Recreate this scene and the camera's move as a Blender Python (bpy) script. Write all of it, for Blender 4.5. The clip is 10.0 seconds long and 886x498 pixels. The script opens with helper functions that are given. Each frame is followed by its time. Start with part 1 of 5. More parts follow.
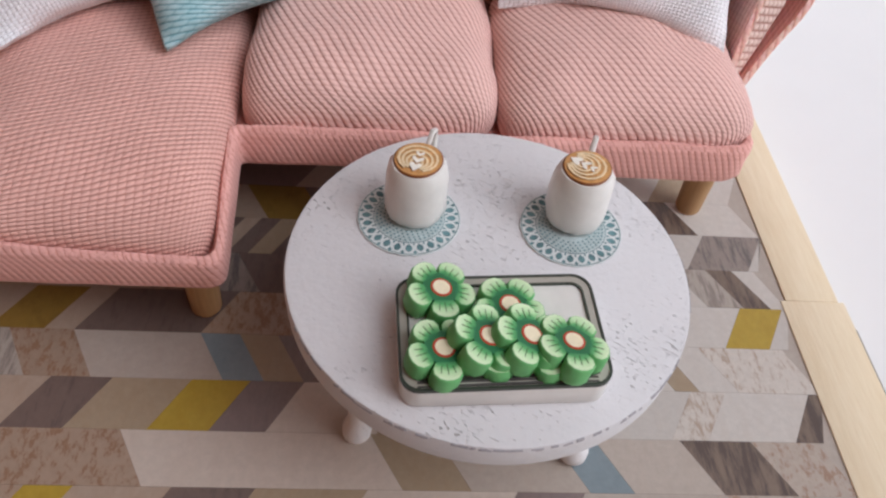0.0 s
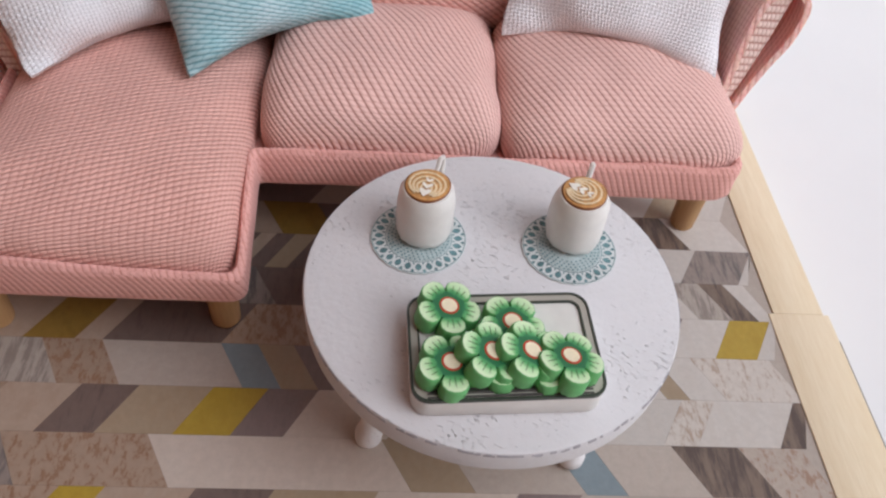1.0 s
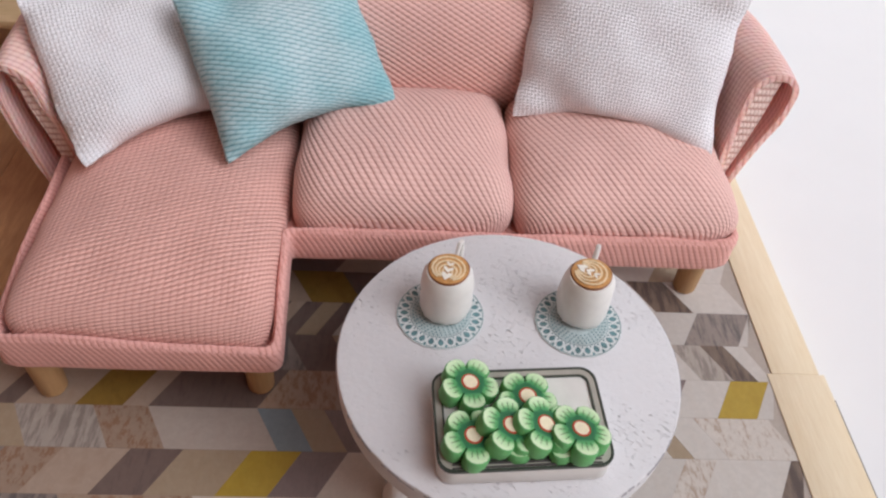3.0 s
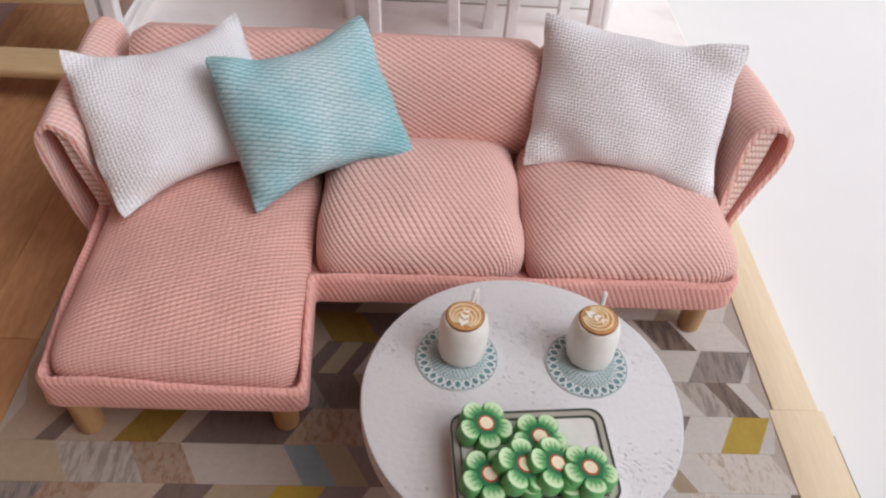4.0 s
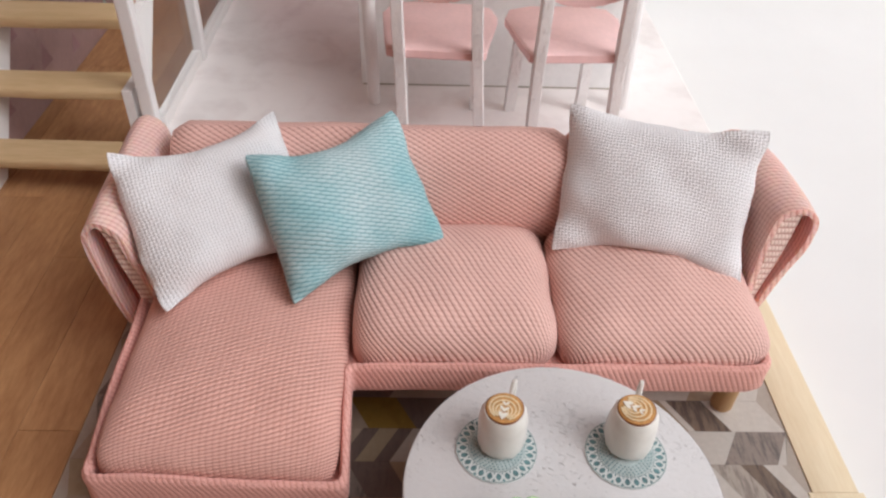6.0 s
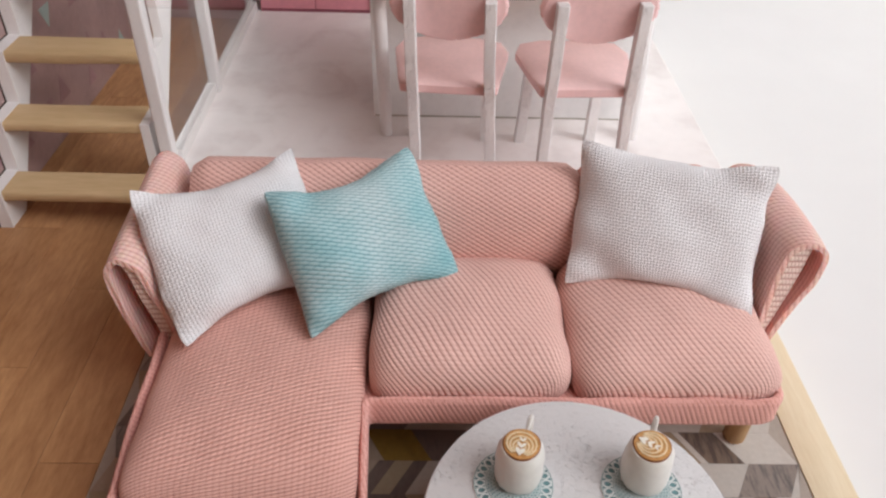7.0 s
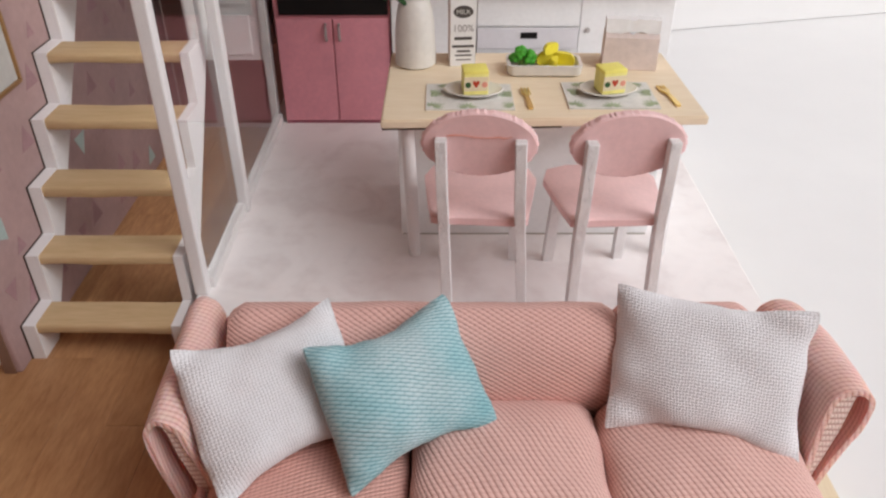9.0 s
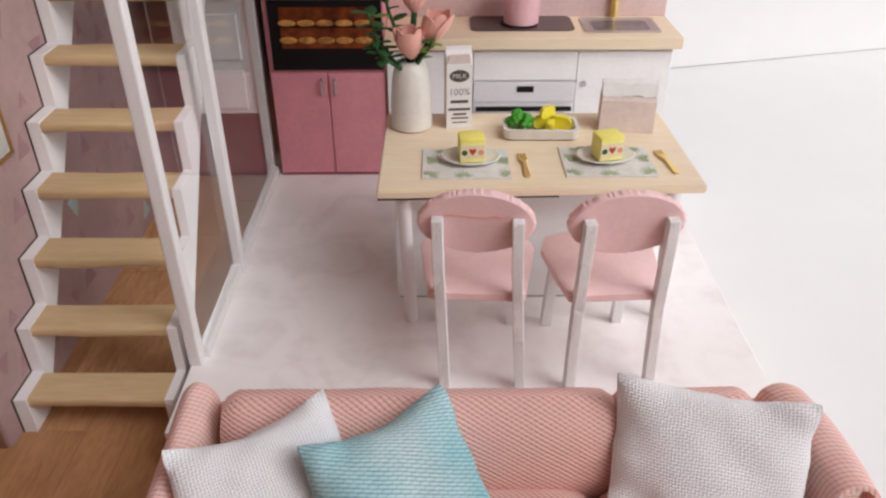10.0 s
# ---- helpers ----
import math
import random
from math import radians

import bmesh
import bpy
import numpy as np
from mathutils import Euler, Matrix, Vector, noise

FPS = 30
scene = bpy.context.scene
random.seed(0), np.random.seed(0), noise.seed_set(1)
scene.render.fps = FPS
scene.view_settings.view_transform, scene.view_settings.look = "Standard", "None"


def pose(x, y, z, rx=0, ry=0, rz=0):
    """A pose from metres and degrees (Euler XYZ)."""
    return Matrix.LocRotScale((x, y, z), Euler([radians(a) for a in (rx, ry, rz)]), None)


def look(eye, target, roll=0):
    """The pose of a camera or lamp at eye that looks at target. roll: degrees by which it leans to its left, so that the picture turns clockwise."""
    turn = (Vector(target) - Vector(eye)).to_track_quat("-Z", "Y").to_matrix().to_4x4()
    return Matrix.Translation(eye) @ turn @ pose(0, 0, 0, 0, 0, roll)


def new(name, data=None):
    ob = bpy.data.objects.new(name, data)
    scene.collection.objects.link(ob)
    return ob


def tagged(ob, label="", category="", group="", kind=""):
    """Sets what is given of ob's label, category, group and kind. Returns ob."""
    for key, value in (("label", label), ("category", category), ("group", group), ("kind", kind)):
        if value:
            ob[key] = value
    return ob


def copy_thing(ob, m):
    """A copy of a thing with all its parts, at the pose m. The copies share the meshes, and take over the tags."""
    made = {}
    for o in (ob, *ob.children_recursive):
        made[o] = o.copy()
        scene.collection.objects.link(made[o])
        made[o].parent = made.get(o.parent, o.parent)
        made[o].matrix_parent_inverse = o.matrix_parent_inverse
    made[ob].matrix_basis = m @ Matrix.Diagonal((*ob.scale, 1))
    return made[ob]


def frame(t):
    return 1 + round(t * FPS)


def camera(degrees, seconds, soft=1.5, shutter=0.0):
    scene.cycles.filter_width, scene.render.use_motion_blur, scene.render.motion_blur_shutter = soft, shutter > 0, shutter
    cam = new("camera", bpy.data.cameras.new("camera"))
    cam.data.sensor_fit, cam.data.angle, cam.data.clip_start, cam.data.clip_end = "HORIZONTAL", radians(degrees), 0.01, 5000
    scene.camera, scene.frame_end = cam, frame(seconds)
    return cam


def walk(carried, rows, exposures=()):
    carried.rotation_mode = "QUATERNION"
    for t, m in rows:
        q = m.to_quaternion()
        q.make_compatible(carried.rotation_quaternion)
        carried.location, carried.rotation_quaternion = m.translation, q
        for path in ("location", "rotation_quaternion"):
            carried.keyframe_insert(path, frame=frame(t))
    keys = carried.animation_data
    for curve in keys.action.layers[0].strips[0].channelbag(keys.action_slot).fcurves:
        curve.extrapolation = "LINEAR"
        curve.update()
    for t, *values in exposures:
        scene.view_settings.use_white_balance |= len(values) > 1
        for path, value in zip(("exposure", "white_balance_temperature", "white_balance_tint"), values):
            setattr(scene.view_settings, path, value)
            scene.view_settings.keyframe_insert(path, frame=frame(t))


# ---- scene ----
CM = 0.01          # all sizes below are given in centimetres: the place is a dolls' house at about 1:24
cam = camera(60.0, 10.0, soft=2.3)
ROWS = [
    (0, (0.127, 0.300, 6.334), (0.867, 6.927, -1.118), 6.95),
    (0.5, (0.069, 0.236, 6.525), (0.789, 6.899, -0.897), 6.80),
    (1, (0.034, 0.110, 6.790), (0.757, 6.739, -0.662), 7.02),
    (1.5, (-0.011, 0.089, 6.952), (0.690, 6.705, -0.514), 6.77),
    (2, (-0.055, 0.071, 7.081), (0.609, 6.756, -0.326), 6.33),
    (2.5, (-0.073, 0.060, 7.284), (0.551, 6.872, -0.010), 5.85),
    (4, (-0.242, -0.204, 8.128), (0.213, 6.948, 1.153), 4.40),
    (4.5, (-0.275, -0.211, 8.280), (0.125, 7.012, 1.376), 3.96),
    (5, (-0.364, -0.219, 8.410), (0.014, 7.074, 1.578), 3.74),
    (5.5, (-0.466, -0.131, 8.474), (-0.140, 7.324, 1.817), 2.86),
    (6, (-0.501, -0.107, 8.516), (-0.246, 7.564, 2.105), 2.16),
    (7.5, (-0.700, -0.110, 8.828), (-0.544, 7.794, 2.704), 1.52),
    (8, (-0.748, 0.025, 8.787), (-0.653, 8.077, 2.858), 0.90),
    (8.5, (-0.904, 0.303, 9.221), (-0.862, 8.528, 3.533), -0.02),
    (9, (-0.974, 0.576, 9.697), (-0.960, 8.886, 4.135), 0.03),
    (9.5, (-0.949, 0.875, 10.044), (-0.938, 9.239, 4.563), -0.03),
    (10, (-0.959, 1.251, 10.463), (-0.912, 9.665, 5.060), -0.11),
]
walk(cam, [(t, look(Vector(e) * CM, Vector(g) * CM, r)) for t, e, g, r in ROWS],
     exposures=[(0.0, -0.10, 6150, 12), (2.5, -0.05, 6200, 12), (5.0, -0.10, 6450, 11), (6.0, -0.03, 6500, 10), (7.3, -0.13, 6500, 10), (8.7, -0.21, 6500, 11), (10.0, -0.14, 6500, 11)])

# ---- light ----
world = bpy.data.worlds.new("sky")
scene.world = world
world.use_nodes = True
wn = world.node_tree.nodes
wl = world.node_tree.links
sky = wn.new("ShaderNodeTexSky")
sky.sky_type = "NISHITA"
sky.sun_disc = False
sky.sun_elevation, sky.sun_rotation = radians(48), radians(145)
sky.air_density, sky.dust_density = 1.2, 4.0
pale = wn.new("ShaderNodeHueSaturation")
pale.inputs["Saturation"].default_value = 0.25
wl.new(sky.outputs["Color"], pale.inputs["Color"])
wl.new(pale.outputs["Color"], wn["Background"].inputs["Color"])
wn["Background"].inputs["Strength"].default_value = 0.15

sun_data = bpy.data.lights.new("sun", "SUN")
sun_data.energy, sun_data.angle, sun_data.color = 0.35, radians(22), (1.0, 0.96, 0.94)
sun = new("sun", sun_data)
sun.matrix_world = look(Vector((0.62, -0.22, 0.42)), Vector((0, 0.08, 0)))

# unseen soft key lamp, added for the light from the right; no window is built
key_lamp_data = bpy.data.lights.new("key_light", "AREA")
key_lamp_data.shape, key_lamp_data.size, key_lamp_data.size_y = "RECTANGLE", 0.34, 0.34
key_lamp_data.energy, key_lamp_data.color = 1.14, (0.945, 0.965, 1.0)
key_lamp = new("key_light", key_lamp_data)
key_lamp.matrix_world = look(Vector((0.24, -0.08, 0.35)), Vector((0.0, 0.09, 0.01)))


# ---- materials ----
def shader(name):
    m = bpy.data.materials.new(name)
    m.use_nodes = True
    t = m.node_tree
    return m, t.nodes, t.links, t.nodes["Principled BSDF"]


def math_node(ns, ls, op, a, b=None, c=None):
    n = ns.new("ShaderNodeMath")
    n.operation = op
    for k, v in enumerate((a, b, c)):
        if v is None:
            continue
        if isinstance(v, (int, float)):
            n.inputs[k].default_value = v
        else:
            ls.new(v, n.inputs[k])
    return n.outputs[0]


def mix_colour(ns, ls, fac, a, b, blend="MIX"):
    n = ns.new("ShaderNodeMix")
    n.data_type, n.blend_type = "RGBA", blend
    for k, v in ((0, fac), (6, a), (7, b)):
        if isinstance(v, (int, float)):
            n.inputs[k].default_value = v
        elif isinstance(v, tuple):
            n.inputs[k].default_value = (*v, 1)
        else:
            ls.new(v, n.inputs[k])
    return n.outputs[2]


def noise_node(ns, ls, vec, scale, detail=3.0, rough=0.55):
    n = ns.new("ShaderNodeTexNoise")
    n.inputs["Scale"].default_value, n.inputs["Detail"].default_value = scale, detail
    n.inputs["Roughness"].default_value = rough
    ls.new(vec, n.inputs["Vector"])
    return n.outputs["Fac"]


def ramp(ns, ls, fac, stops):
    n = ns.new("ShaderNodeValToRGB")
    el = n.color_ramp.elements
    while len(el) < len(stops):
        el.new(0.5)
    for e, (p, c) in zip(el, stops):
        e.position, e.color = p, (*c, 1)
    ls.new(fac, n.inputs["Fac"])
    return n.outputs["Color"]


def bump(ns, ls, bsdf, height, distance, strength=1.0):
    n = ns.new("ShaderNodeBump")
    n.inputs["Distance"].default_value, n.inputs["Strength"].default_value = distance, strength
    ls.new(height, n.inputs["Height"])
    ls.new(n.outputs["Normal"], bsdf.inputs["Normal"])


def plain(name, col, rough=0.55, var=0.10, coarse=90, fine=900, rise=0.00004, metal=0.0, spec=0.4, per_object=0.0):
    """A surface with stains at one scale and grain at another."""
    m, ns, ls, b = shader(name)
    tc = ns.new("ShaderNodeTexCoord").outputs["Object"]
    n1, n2 = noise_node(ns, ls, tc, coarse), noise_node(ns, ls, tc, fine, 4)
    f = math_node(ns, ls, "ADD", math_node(ns, ls, "MULTIPLY", n1, 0.6), math_node(ns, ls, "MULTIPLY", n2, 0.4))
    lo = tuple(max(c * (1 - var * 1.6), 0) for c in col)
    hi = tuple(min(c * (1 + var), 1) for c in col)
    out = ramp(ns, ls, f, [(0.3, lo), (0.7, hi)])
    if per_object:
        rnd = ns.new("ShaderNodeObjectInfo").outputs["Random"]
        out = mix_colour(ns, ls, math_node(ns, ls, "MULTIPLY", rnd, per_object), out, tuple(c * 0.55 for c in col))
    ls.new(out, b.inputs["Base Color"])
    b.inputs["Roughness"].default_value, b.inputs["Metallic"].default_value = rough, metal
    b.inputs["Specular IOR Level"].default_value = spec
    bump(ns, ls, b, f, rise)
    return m


def fabric(name, light, dark, angle, rib, seg, slant=0.5, twill=0.37, rise=0.00016, low=0.10, high=0.80, fleck=None, fade=(0.90, 0.90, 0.90), warp_by=0.02):
    """Woven cloth: raised ribs across the UV (in cm), each a row of slanted stitches; the slits between have painted
    shade.
    """
    m, ns, ls, b = shader(name)
    uv = ns.new("ShaderNodeTexCoord").outputs["UV"]
    warp = ns.new("ShaderNodeTexNoise")
    warp.inputs["Scale"].default_value = 1.1
    ls.new(uv, warp.inputs["Vector"])
    shift = ns.new("ShaderNodeVectorMath")
    shift.operation = "MULTIPLY_ADD"
    ls.new(warp.outputs["Color"], shift.inputs[0])
    shift.inputs[1].default_value = (warp_by * 3, warp_by * 3, 0)
    ls.new(uv, shift.inputs[2])
    sep = ns.new("ShaderNodeSeparateXYZ")
    ls.new(shift.outputs[0], sep.inputs[0])
    u, v = sep.outputs[0], sep.outputs[1]
    ca, sa = math.cos(radians(angle)), math.sin(radians(angle))
    r = math_node(ns, ls, "ADD", math_node(ns, ls, "MULTIPLY", u, ca / rib), math_node(ns, ls, "MULTIPLY", v, sa / rib))
    s = math_node(ns, ls, "ADD", math_node(ns, ls, "MULTIPLY", u, -sa / seg), math_node(ns, ls, "MULTIPLY", v, ca / seg))
    across = math_node(ns, ls, "FRACT", r)
    row = math_node(ns, ls, "FLOOR", r)
    dome = math_node(ns, ls, "POWER", math_node(ns, ls, "ABSOLUTE", math_node(ns, ls, "SINE", math_node(ns, ls, "MULTIPLY", across, math.pi))), 0.6)
    ph = math_node(ns, ls, "ADD", math_node(ns, ls, "MULTIPLY_ADD", across, slant, s), math_node(ns, ls, "MULTIPLY", row, twill))
    stitch = math_node(ns, ls, "POWER", math_node(ns, ls, "ABSOLUTE", math_node(ns, ls, "SINE", math_node(ns, ls, "MULTIPLY", ph, math.pi))), 0.6)
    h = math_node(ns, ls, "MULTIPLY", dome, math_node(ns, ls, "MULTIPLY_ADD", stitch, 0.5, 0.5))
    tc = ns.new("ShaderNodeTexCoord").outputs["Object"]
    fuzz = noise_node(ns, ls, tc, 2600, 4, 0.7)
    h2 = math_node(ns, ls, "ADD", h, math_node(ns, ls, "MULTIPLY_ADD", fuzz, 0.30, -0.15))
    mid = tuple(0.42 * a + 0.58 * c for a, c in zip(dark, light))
    # colour follows height: the shade of grooves and slits is put into this ramp
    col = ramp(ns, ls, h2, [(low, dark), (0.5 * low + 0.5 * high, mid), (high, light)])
    if fleck:
        spot = ramp(ns, ls, noise_node(ns, ls, tc, 1500, 3, 0.8), [(0.50, (0, 0, 0)), (0.68, (1, 1, 1))])
        col = mix_colour(ns, ls, math_node(ns, ls, "MULTIPLY", spot, 0.3), col, fleck)
    wear = ramp(ns, ls, noise_node(ns, ls, tc, 70), [(0.34, fade), (0.66, (1.0, 1.0, 1.0))])
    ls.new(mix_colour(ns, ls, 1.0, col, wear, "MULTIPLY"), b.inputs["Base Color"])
    b.inputs["Roughness"].default_value = 0.9
    b.inputs["Specular IOR Level"].default_value = 0.12
    b.inputs["Sheen Weight"].default_value = 0.12
    bump(ns, ls, b, h2, rise)
    return m


def burlap(name, light, gap, pitch=0.05, rise=0.00016):
    """Plain weave: two sets of yarns passing over and under each other, with dark gaps."""
    m, ns, ls, b = shader(name)
    uv = ns.new("ShaderNodeTexCoord").outputs["UV"]
    warp = ns.new("ShaderNodeTexNoise")
    warp.inputs["Scale"].default_value, warp.inputs["Detail"].default_value = 2.2, 3
    ls.new(uv, warp.inputs["Vector"])
    shift = ns.new("ShaderNodeVectorMath")
    shift.operation = "MULTIPLY_ADD"
    ls.new(warp.outputs["Color"], shift.inputs[0])
    shift.inputs[1].default_value = (0.09, 0.09, 0)
    ls.new(uv, shift.inputs[2])
    sep = ns.new("ShaderNodeSeparateXYZ")
    ls.new(shift.outputs[0], sep.inputs[0])
    yarn, cell = [], []
    for k in (0, 1):
        s = math_node(ns, ls, "MULTIPLY", sep.outputs[k], 1 / pitch)
        cell.append(math_node(ns, ls, "FLOOR", s))
        f = math_node(ns, ls, "SUBTRACT", math_node(ns, ls, "FRACT", s), 0.5)
        yarn.append(math_node(ns, ls, "COSINE", math_node(ns, ls, "MULTIPLY", f, math.pi)))
    odd = math_node(ns, ls, "ABSOLUTE", math_node(ns, ls, "MODULO", math_node(ns, ls, "ADD", cell[0], cell[1]), 2.0))
    up = math_node(ns, ls, "MULTIPLY", yarn[0], math_node(ns, ls, "MULTIPLY_ADD", yarn[1], 0.45, 0.55))
    across = math_node(ns, ls, "MULTIPLY", yarn[1], math_node(ns, ls, "MULTIPLY_ADD", yarn[0], 0.45, 0.55))
    h = math_node(ns, ls, "ADD", math_node(ns, ls, "MULTIPLY", up, odd), math_node(ns, ls, "MULTIPLY", across, math_node(ns, ls, "SUBTRACT", 1.0, odd)))
    tc = ns.new("ShaderNodeTexCoord").outputs["Object"]
    fuzz = noise_node(ns, ls, tc, 2400, 4, 0.7)
    slub = noise_node(ns, ls, tc, 420, 3, 0.6)
    h2 = math_node(ns, ls, "ADD", h, math_node(ns, ls, "ADD", math_node(ns, ls, "MULTIPLY_ADD", fuzz, 0.5, -0.25), math_node(ns, ls, "MULTIPLY_ADD", slub, 0.5, -0.25)))
    ls.new(ramp(ns, ls, h2, [(0.0, gap), (0.42, tuple(c * 0.95 for c in light)), (0.85, light)]), b.inputs["Base Color"])
    b.inputs["Roughness"].default_value, b.inputs["Specular IOR Level"].default_value = 0.95, 0.1
    b.inputs["Sheen Weight"].default_value = 0.15
    bump(ns, ls, b, h2, rise)
    return m


def wood(name, light, dark, along="X", stretch=9.0, scale=260, rough=0.5, per_object=0.35):
    m, ns, ls, b = shader(name)
    tc = ns.new("ShaderNodeTexCoord").outputs["Object"]
    mp = ns.new("ShaderNodeMapping")
    k = "XYZ".index(along)
    mp.inputs["Scale"].default_value = [1.0 if i == k else stretch for i in range(3)]
    ls.new(tc, mp.inputs["Vector"])
    rnd = ns.new("ShaderNodeObjectInfo").outputs["Random"]
    off = ns.new("ShaderNodeVectorMath")
    off.operation = "ADD"
    ls.new(mp.outputs[0], off.inputs[0])
    ls.new(rnd, off.inputs[1])
    g1 = noise_node(ns, ls, off.outputs[0], scale * 0.25, 5, 0.65)
    g2 = noise_node(ns, ls, off.outputs[0], scale, 4, 0.6)
    f = math_node(ns, ls, "ADD", math_node(ns, ls, "MULTIPLY", g1, 0.65), math_node(ns, ls, "MULTIPLY", g2, 0.35))
    col = ramp(ns, ls, f, [(0.3, dark), (0.66, light)])
    col = mix_colour(ns, ls, math_node(ns, ls, "MULTIPLY", rnd, per_object), col, tuple(c * 0.6 for c in dark))
    ls.new(col, b.inputs["Base Color"])
    b.inputs["Roughness"].default_value = rough
    b.inputs["Specular IOR Level"].default_value = 0.35
    bump(ns, ls, b, f, 0.00006)
    return m


def painted_wood(name, col, groove, along="X", rot=8, pores=330, stretch=7.0, cut=0.27, rise=0.00006):
    """White paint over open-grained wood: fine dark pores along the grain, worn at places."""
    m, ns, ls, b = shader(name)
    tc = ns.new("ShaderNodeTexCoord").outputs["Object"]
    mp = ns.new("ShaderNodeMapping")
    k = "XYZ".index(along)
    mp.inputs["Scale"].default_value = [1.0 if i == k else stretch for i in range(3)]
    turn = ns.new("ShaderNodeMapping")
    turn.inputs["Rotation"].default_value = (0, 0, radians(rot))
    ls.new(tc, turn.inputs["Vector"])
    ls.new(turn.outputs[0], mp.inputs["Vector"])
    pore = noise_node(ns, ls, mp.outputs[0], pores, 3, 0.6)
    patch = noise_node(ns, ls, tc, 75, 3)
    p = math_node(ns, ls, "ADD", pore, math_node(ns, ls, "MULTIPLY_ADD", patch, 0.45, -0.22))
    paint = ramp(ns, ls, p, [(cut, groove), (cut + 0.04, tuple(c * 0.96 for c in col)), (0.7, col)])
    ls.new(paint, b.inputs["Base Color"])
    b.inputs["Roughness"].default_value = 0.6
    b.inputs["Specular IOR Level"].default_value = 0.3
    fine = noise_node(ns, ls, tc, 1400, 4)
    h = math_node(ns, ls, "ADD", ramp(ns, ls, p, [(cut, (0, 0, 0)), (cut + 0.06, (1, 1, 1))]), math_node(ns, ls, "MULTIPLY", fine, 0.5))
    bump(ns, ls, b, h, rise)
    return m


def marbled(name, base, vein, scale=60, rough=0.35):
    m, ns, ls, b = shader(name)
    tc = ns.new("ShaderNodeTexCoord").outputs["Object"]
    n1 = ns.new("ShaderNodeTexNoise")
    n1.inputs["Scale"].default_value, n1.inputs["Detail"].default_value, n1.inputs["Distortion"].default_value = scale, 5, 1.2
    ls.new(tc, n1.inputs["Vector"])
    n2 = noise_node(ns, ls, tc, scale * 7, 4)
    f = math_node(ns, ls, "ADD", math_node(ns, ls, "MULTIPLY", n1.outputs["Fac"], 0.75), math_node(ns, ls, "MULTIPLY", n2, 0.25))
    ls.new(ramp(ns, ls, f, [(0.32, vein), (0.5, base), (0.75, tuple(min(1, c * 1.05) for c in base))]), b.inputs["Base Color"])
    b.inputs["Roughness"].default_value = rough
    bump(ns, ls, b, n2, 0.00002)
    return m


def print_tile(name, base, speck, amount, stretch=4.0, scale=190, lo=0.46, hi=0.60):
    """Printed rug paper: a flat tone with flecks."""
    m, ns, ls, b = shader(name)
    tc = ns.new("ShaderNodeTexCoord").outputs["Object"]
    mp = ns.new("ShaderNodeMapping")
    mp.inputs["Scale"].default_value = (stretch, 1.3, 1)
    mp.inputs["Rotation"].default_value = (0, 0, radians(32))
    ls.new(tc, mp.inputs["Vector"])
    n1, n2 = noise_node(ns, ls, mp.outputs[0], scale, 5, 0.7), noise_node(ns, ls, tc, 110, 3)
    rnd = ns.new("ShaderNodeObjectInfo").outputs["Random"]
    tone = mix_colour(ns, ls, rnd, base, tuple(c * 0.88 for c in base))
    f = ramp(ns, ls, math_node(ns, ls, "ADD", math_node(ns, ls, "MULTIPLY", n1, 0.8), math_node(ns, ls, "MULTIPLY", n2, 0.2)), [(lo, (0, 0, 0)), (hi, (1, 1, 1))])
    grain = ramp(ns, ls, noise_node(ns, ls, tc, 1300, 4, 0.7), [(0.3, (0.88, 0.88, 0.88)), (0.7, (1, 1, 1))])
    tone = mix_colour(ns, ls, 1.0, tone, grain, "MULTIPLY")
    ls.new(mix_colour(ns, ls, math_node(ns, ls, "MULTIPLY", f, amount), tone, speck), b.inputs["Base Color"])
    b.inputs["Roughness"].default_value = 0.42
    b.inputs["Specular IOR Level"].default_value = 0.4
    bump(ns, ls, b, n1, 0.00002)
    return m


# one pink cloth: chaise and rim copies hold the left side's warmer shade
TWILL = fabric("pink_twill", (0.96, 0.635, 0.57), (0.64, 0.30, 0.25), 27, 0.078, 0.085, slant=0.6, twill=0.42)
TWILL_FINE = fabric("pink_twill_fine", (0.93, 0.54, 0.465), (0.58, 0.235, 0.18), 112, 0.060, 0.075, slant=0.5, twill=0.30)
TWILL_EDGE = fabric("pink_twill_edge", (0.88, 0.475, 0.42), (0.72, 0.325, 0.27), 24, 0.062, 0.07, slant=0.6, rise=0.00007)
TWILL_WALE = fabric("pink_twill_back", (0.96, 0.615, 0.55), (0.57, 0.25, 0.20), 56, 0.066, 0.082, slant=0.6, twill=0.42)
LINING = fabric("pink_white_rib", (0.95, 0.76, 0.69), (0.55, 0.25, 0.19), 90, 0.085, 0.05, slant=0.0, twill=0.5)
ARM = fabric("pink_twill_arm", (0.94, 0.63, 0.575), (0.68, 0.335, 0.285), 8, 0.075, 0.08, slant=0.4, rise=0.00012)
LINEN = burlap("white_linen", (0.90, 0.89, 0.91), (0.68, 0.66, 0.675), 0.042, 0.00009)
TEAL = fabric("teal_weave", (0.57, 0.705, 0.73), (0.12, 0.31, 0.36), 64, 0.054, 0.13, slant=0.25, twill=0.5, rise=0.00010, fleck=(0.78, 0.86, 0.86), fade=(0.42, 0.74, 0.78))
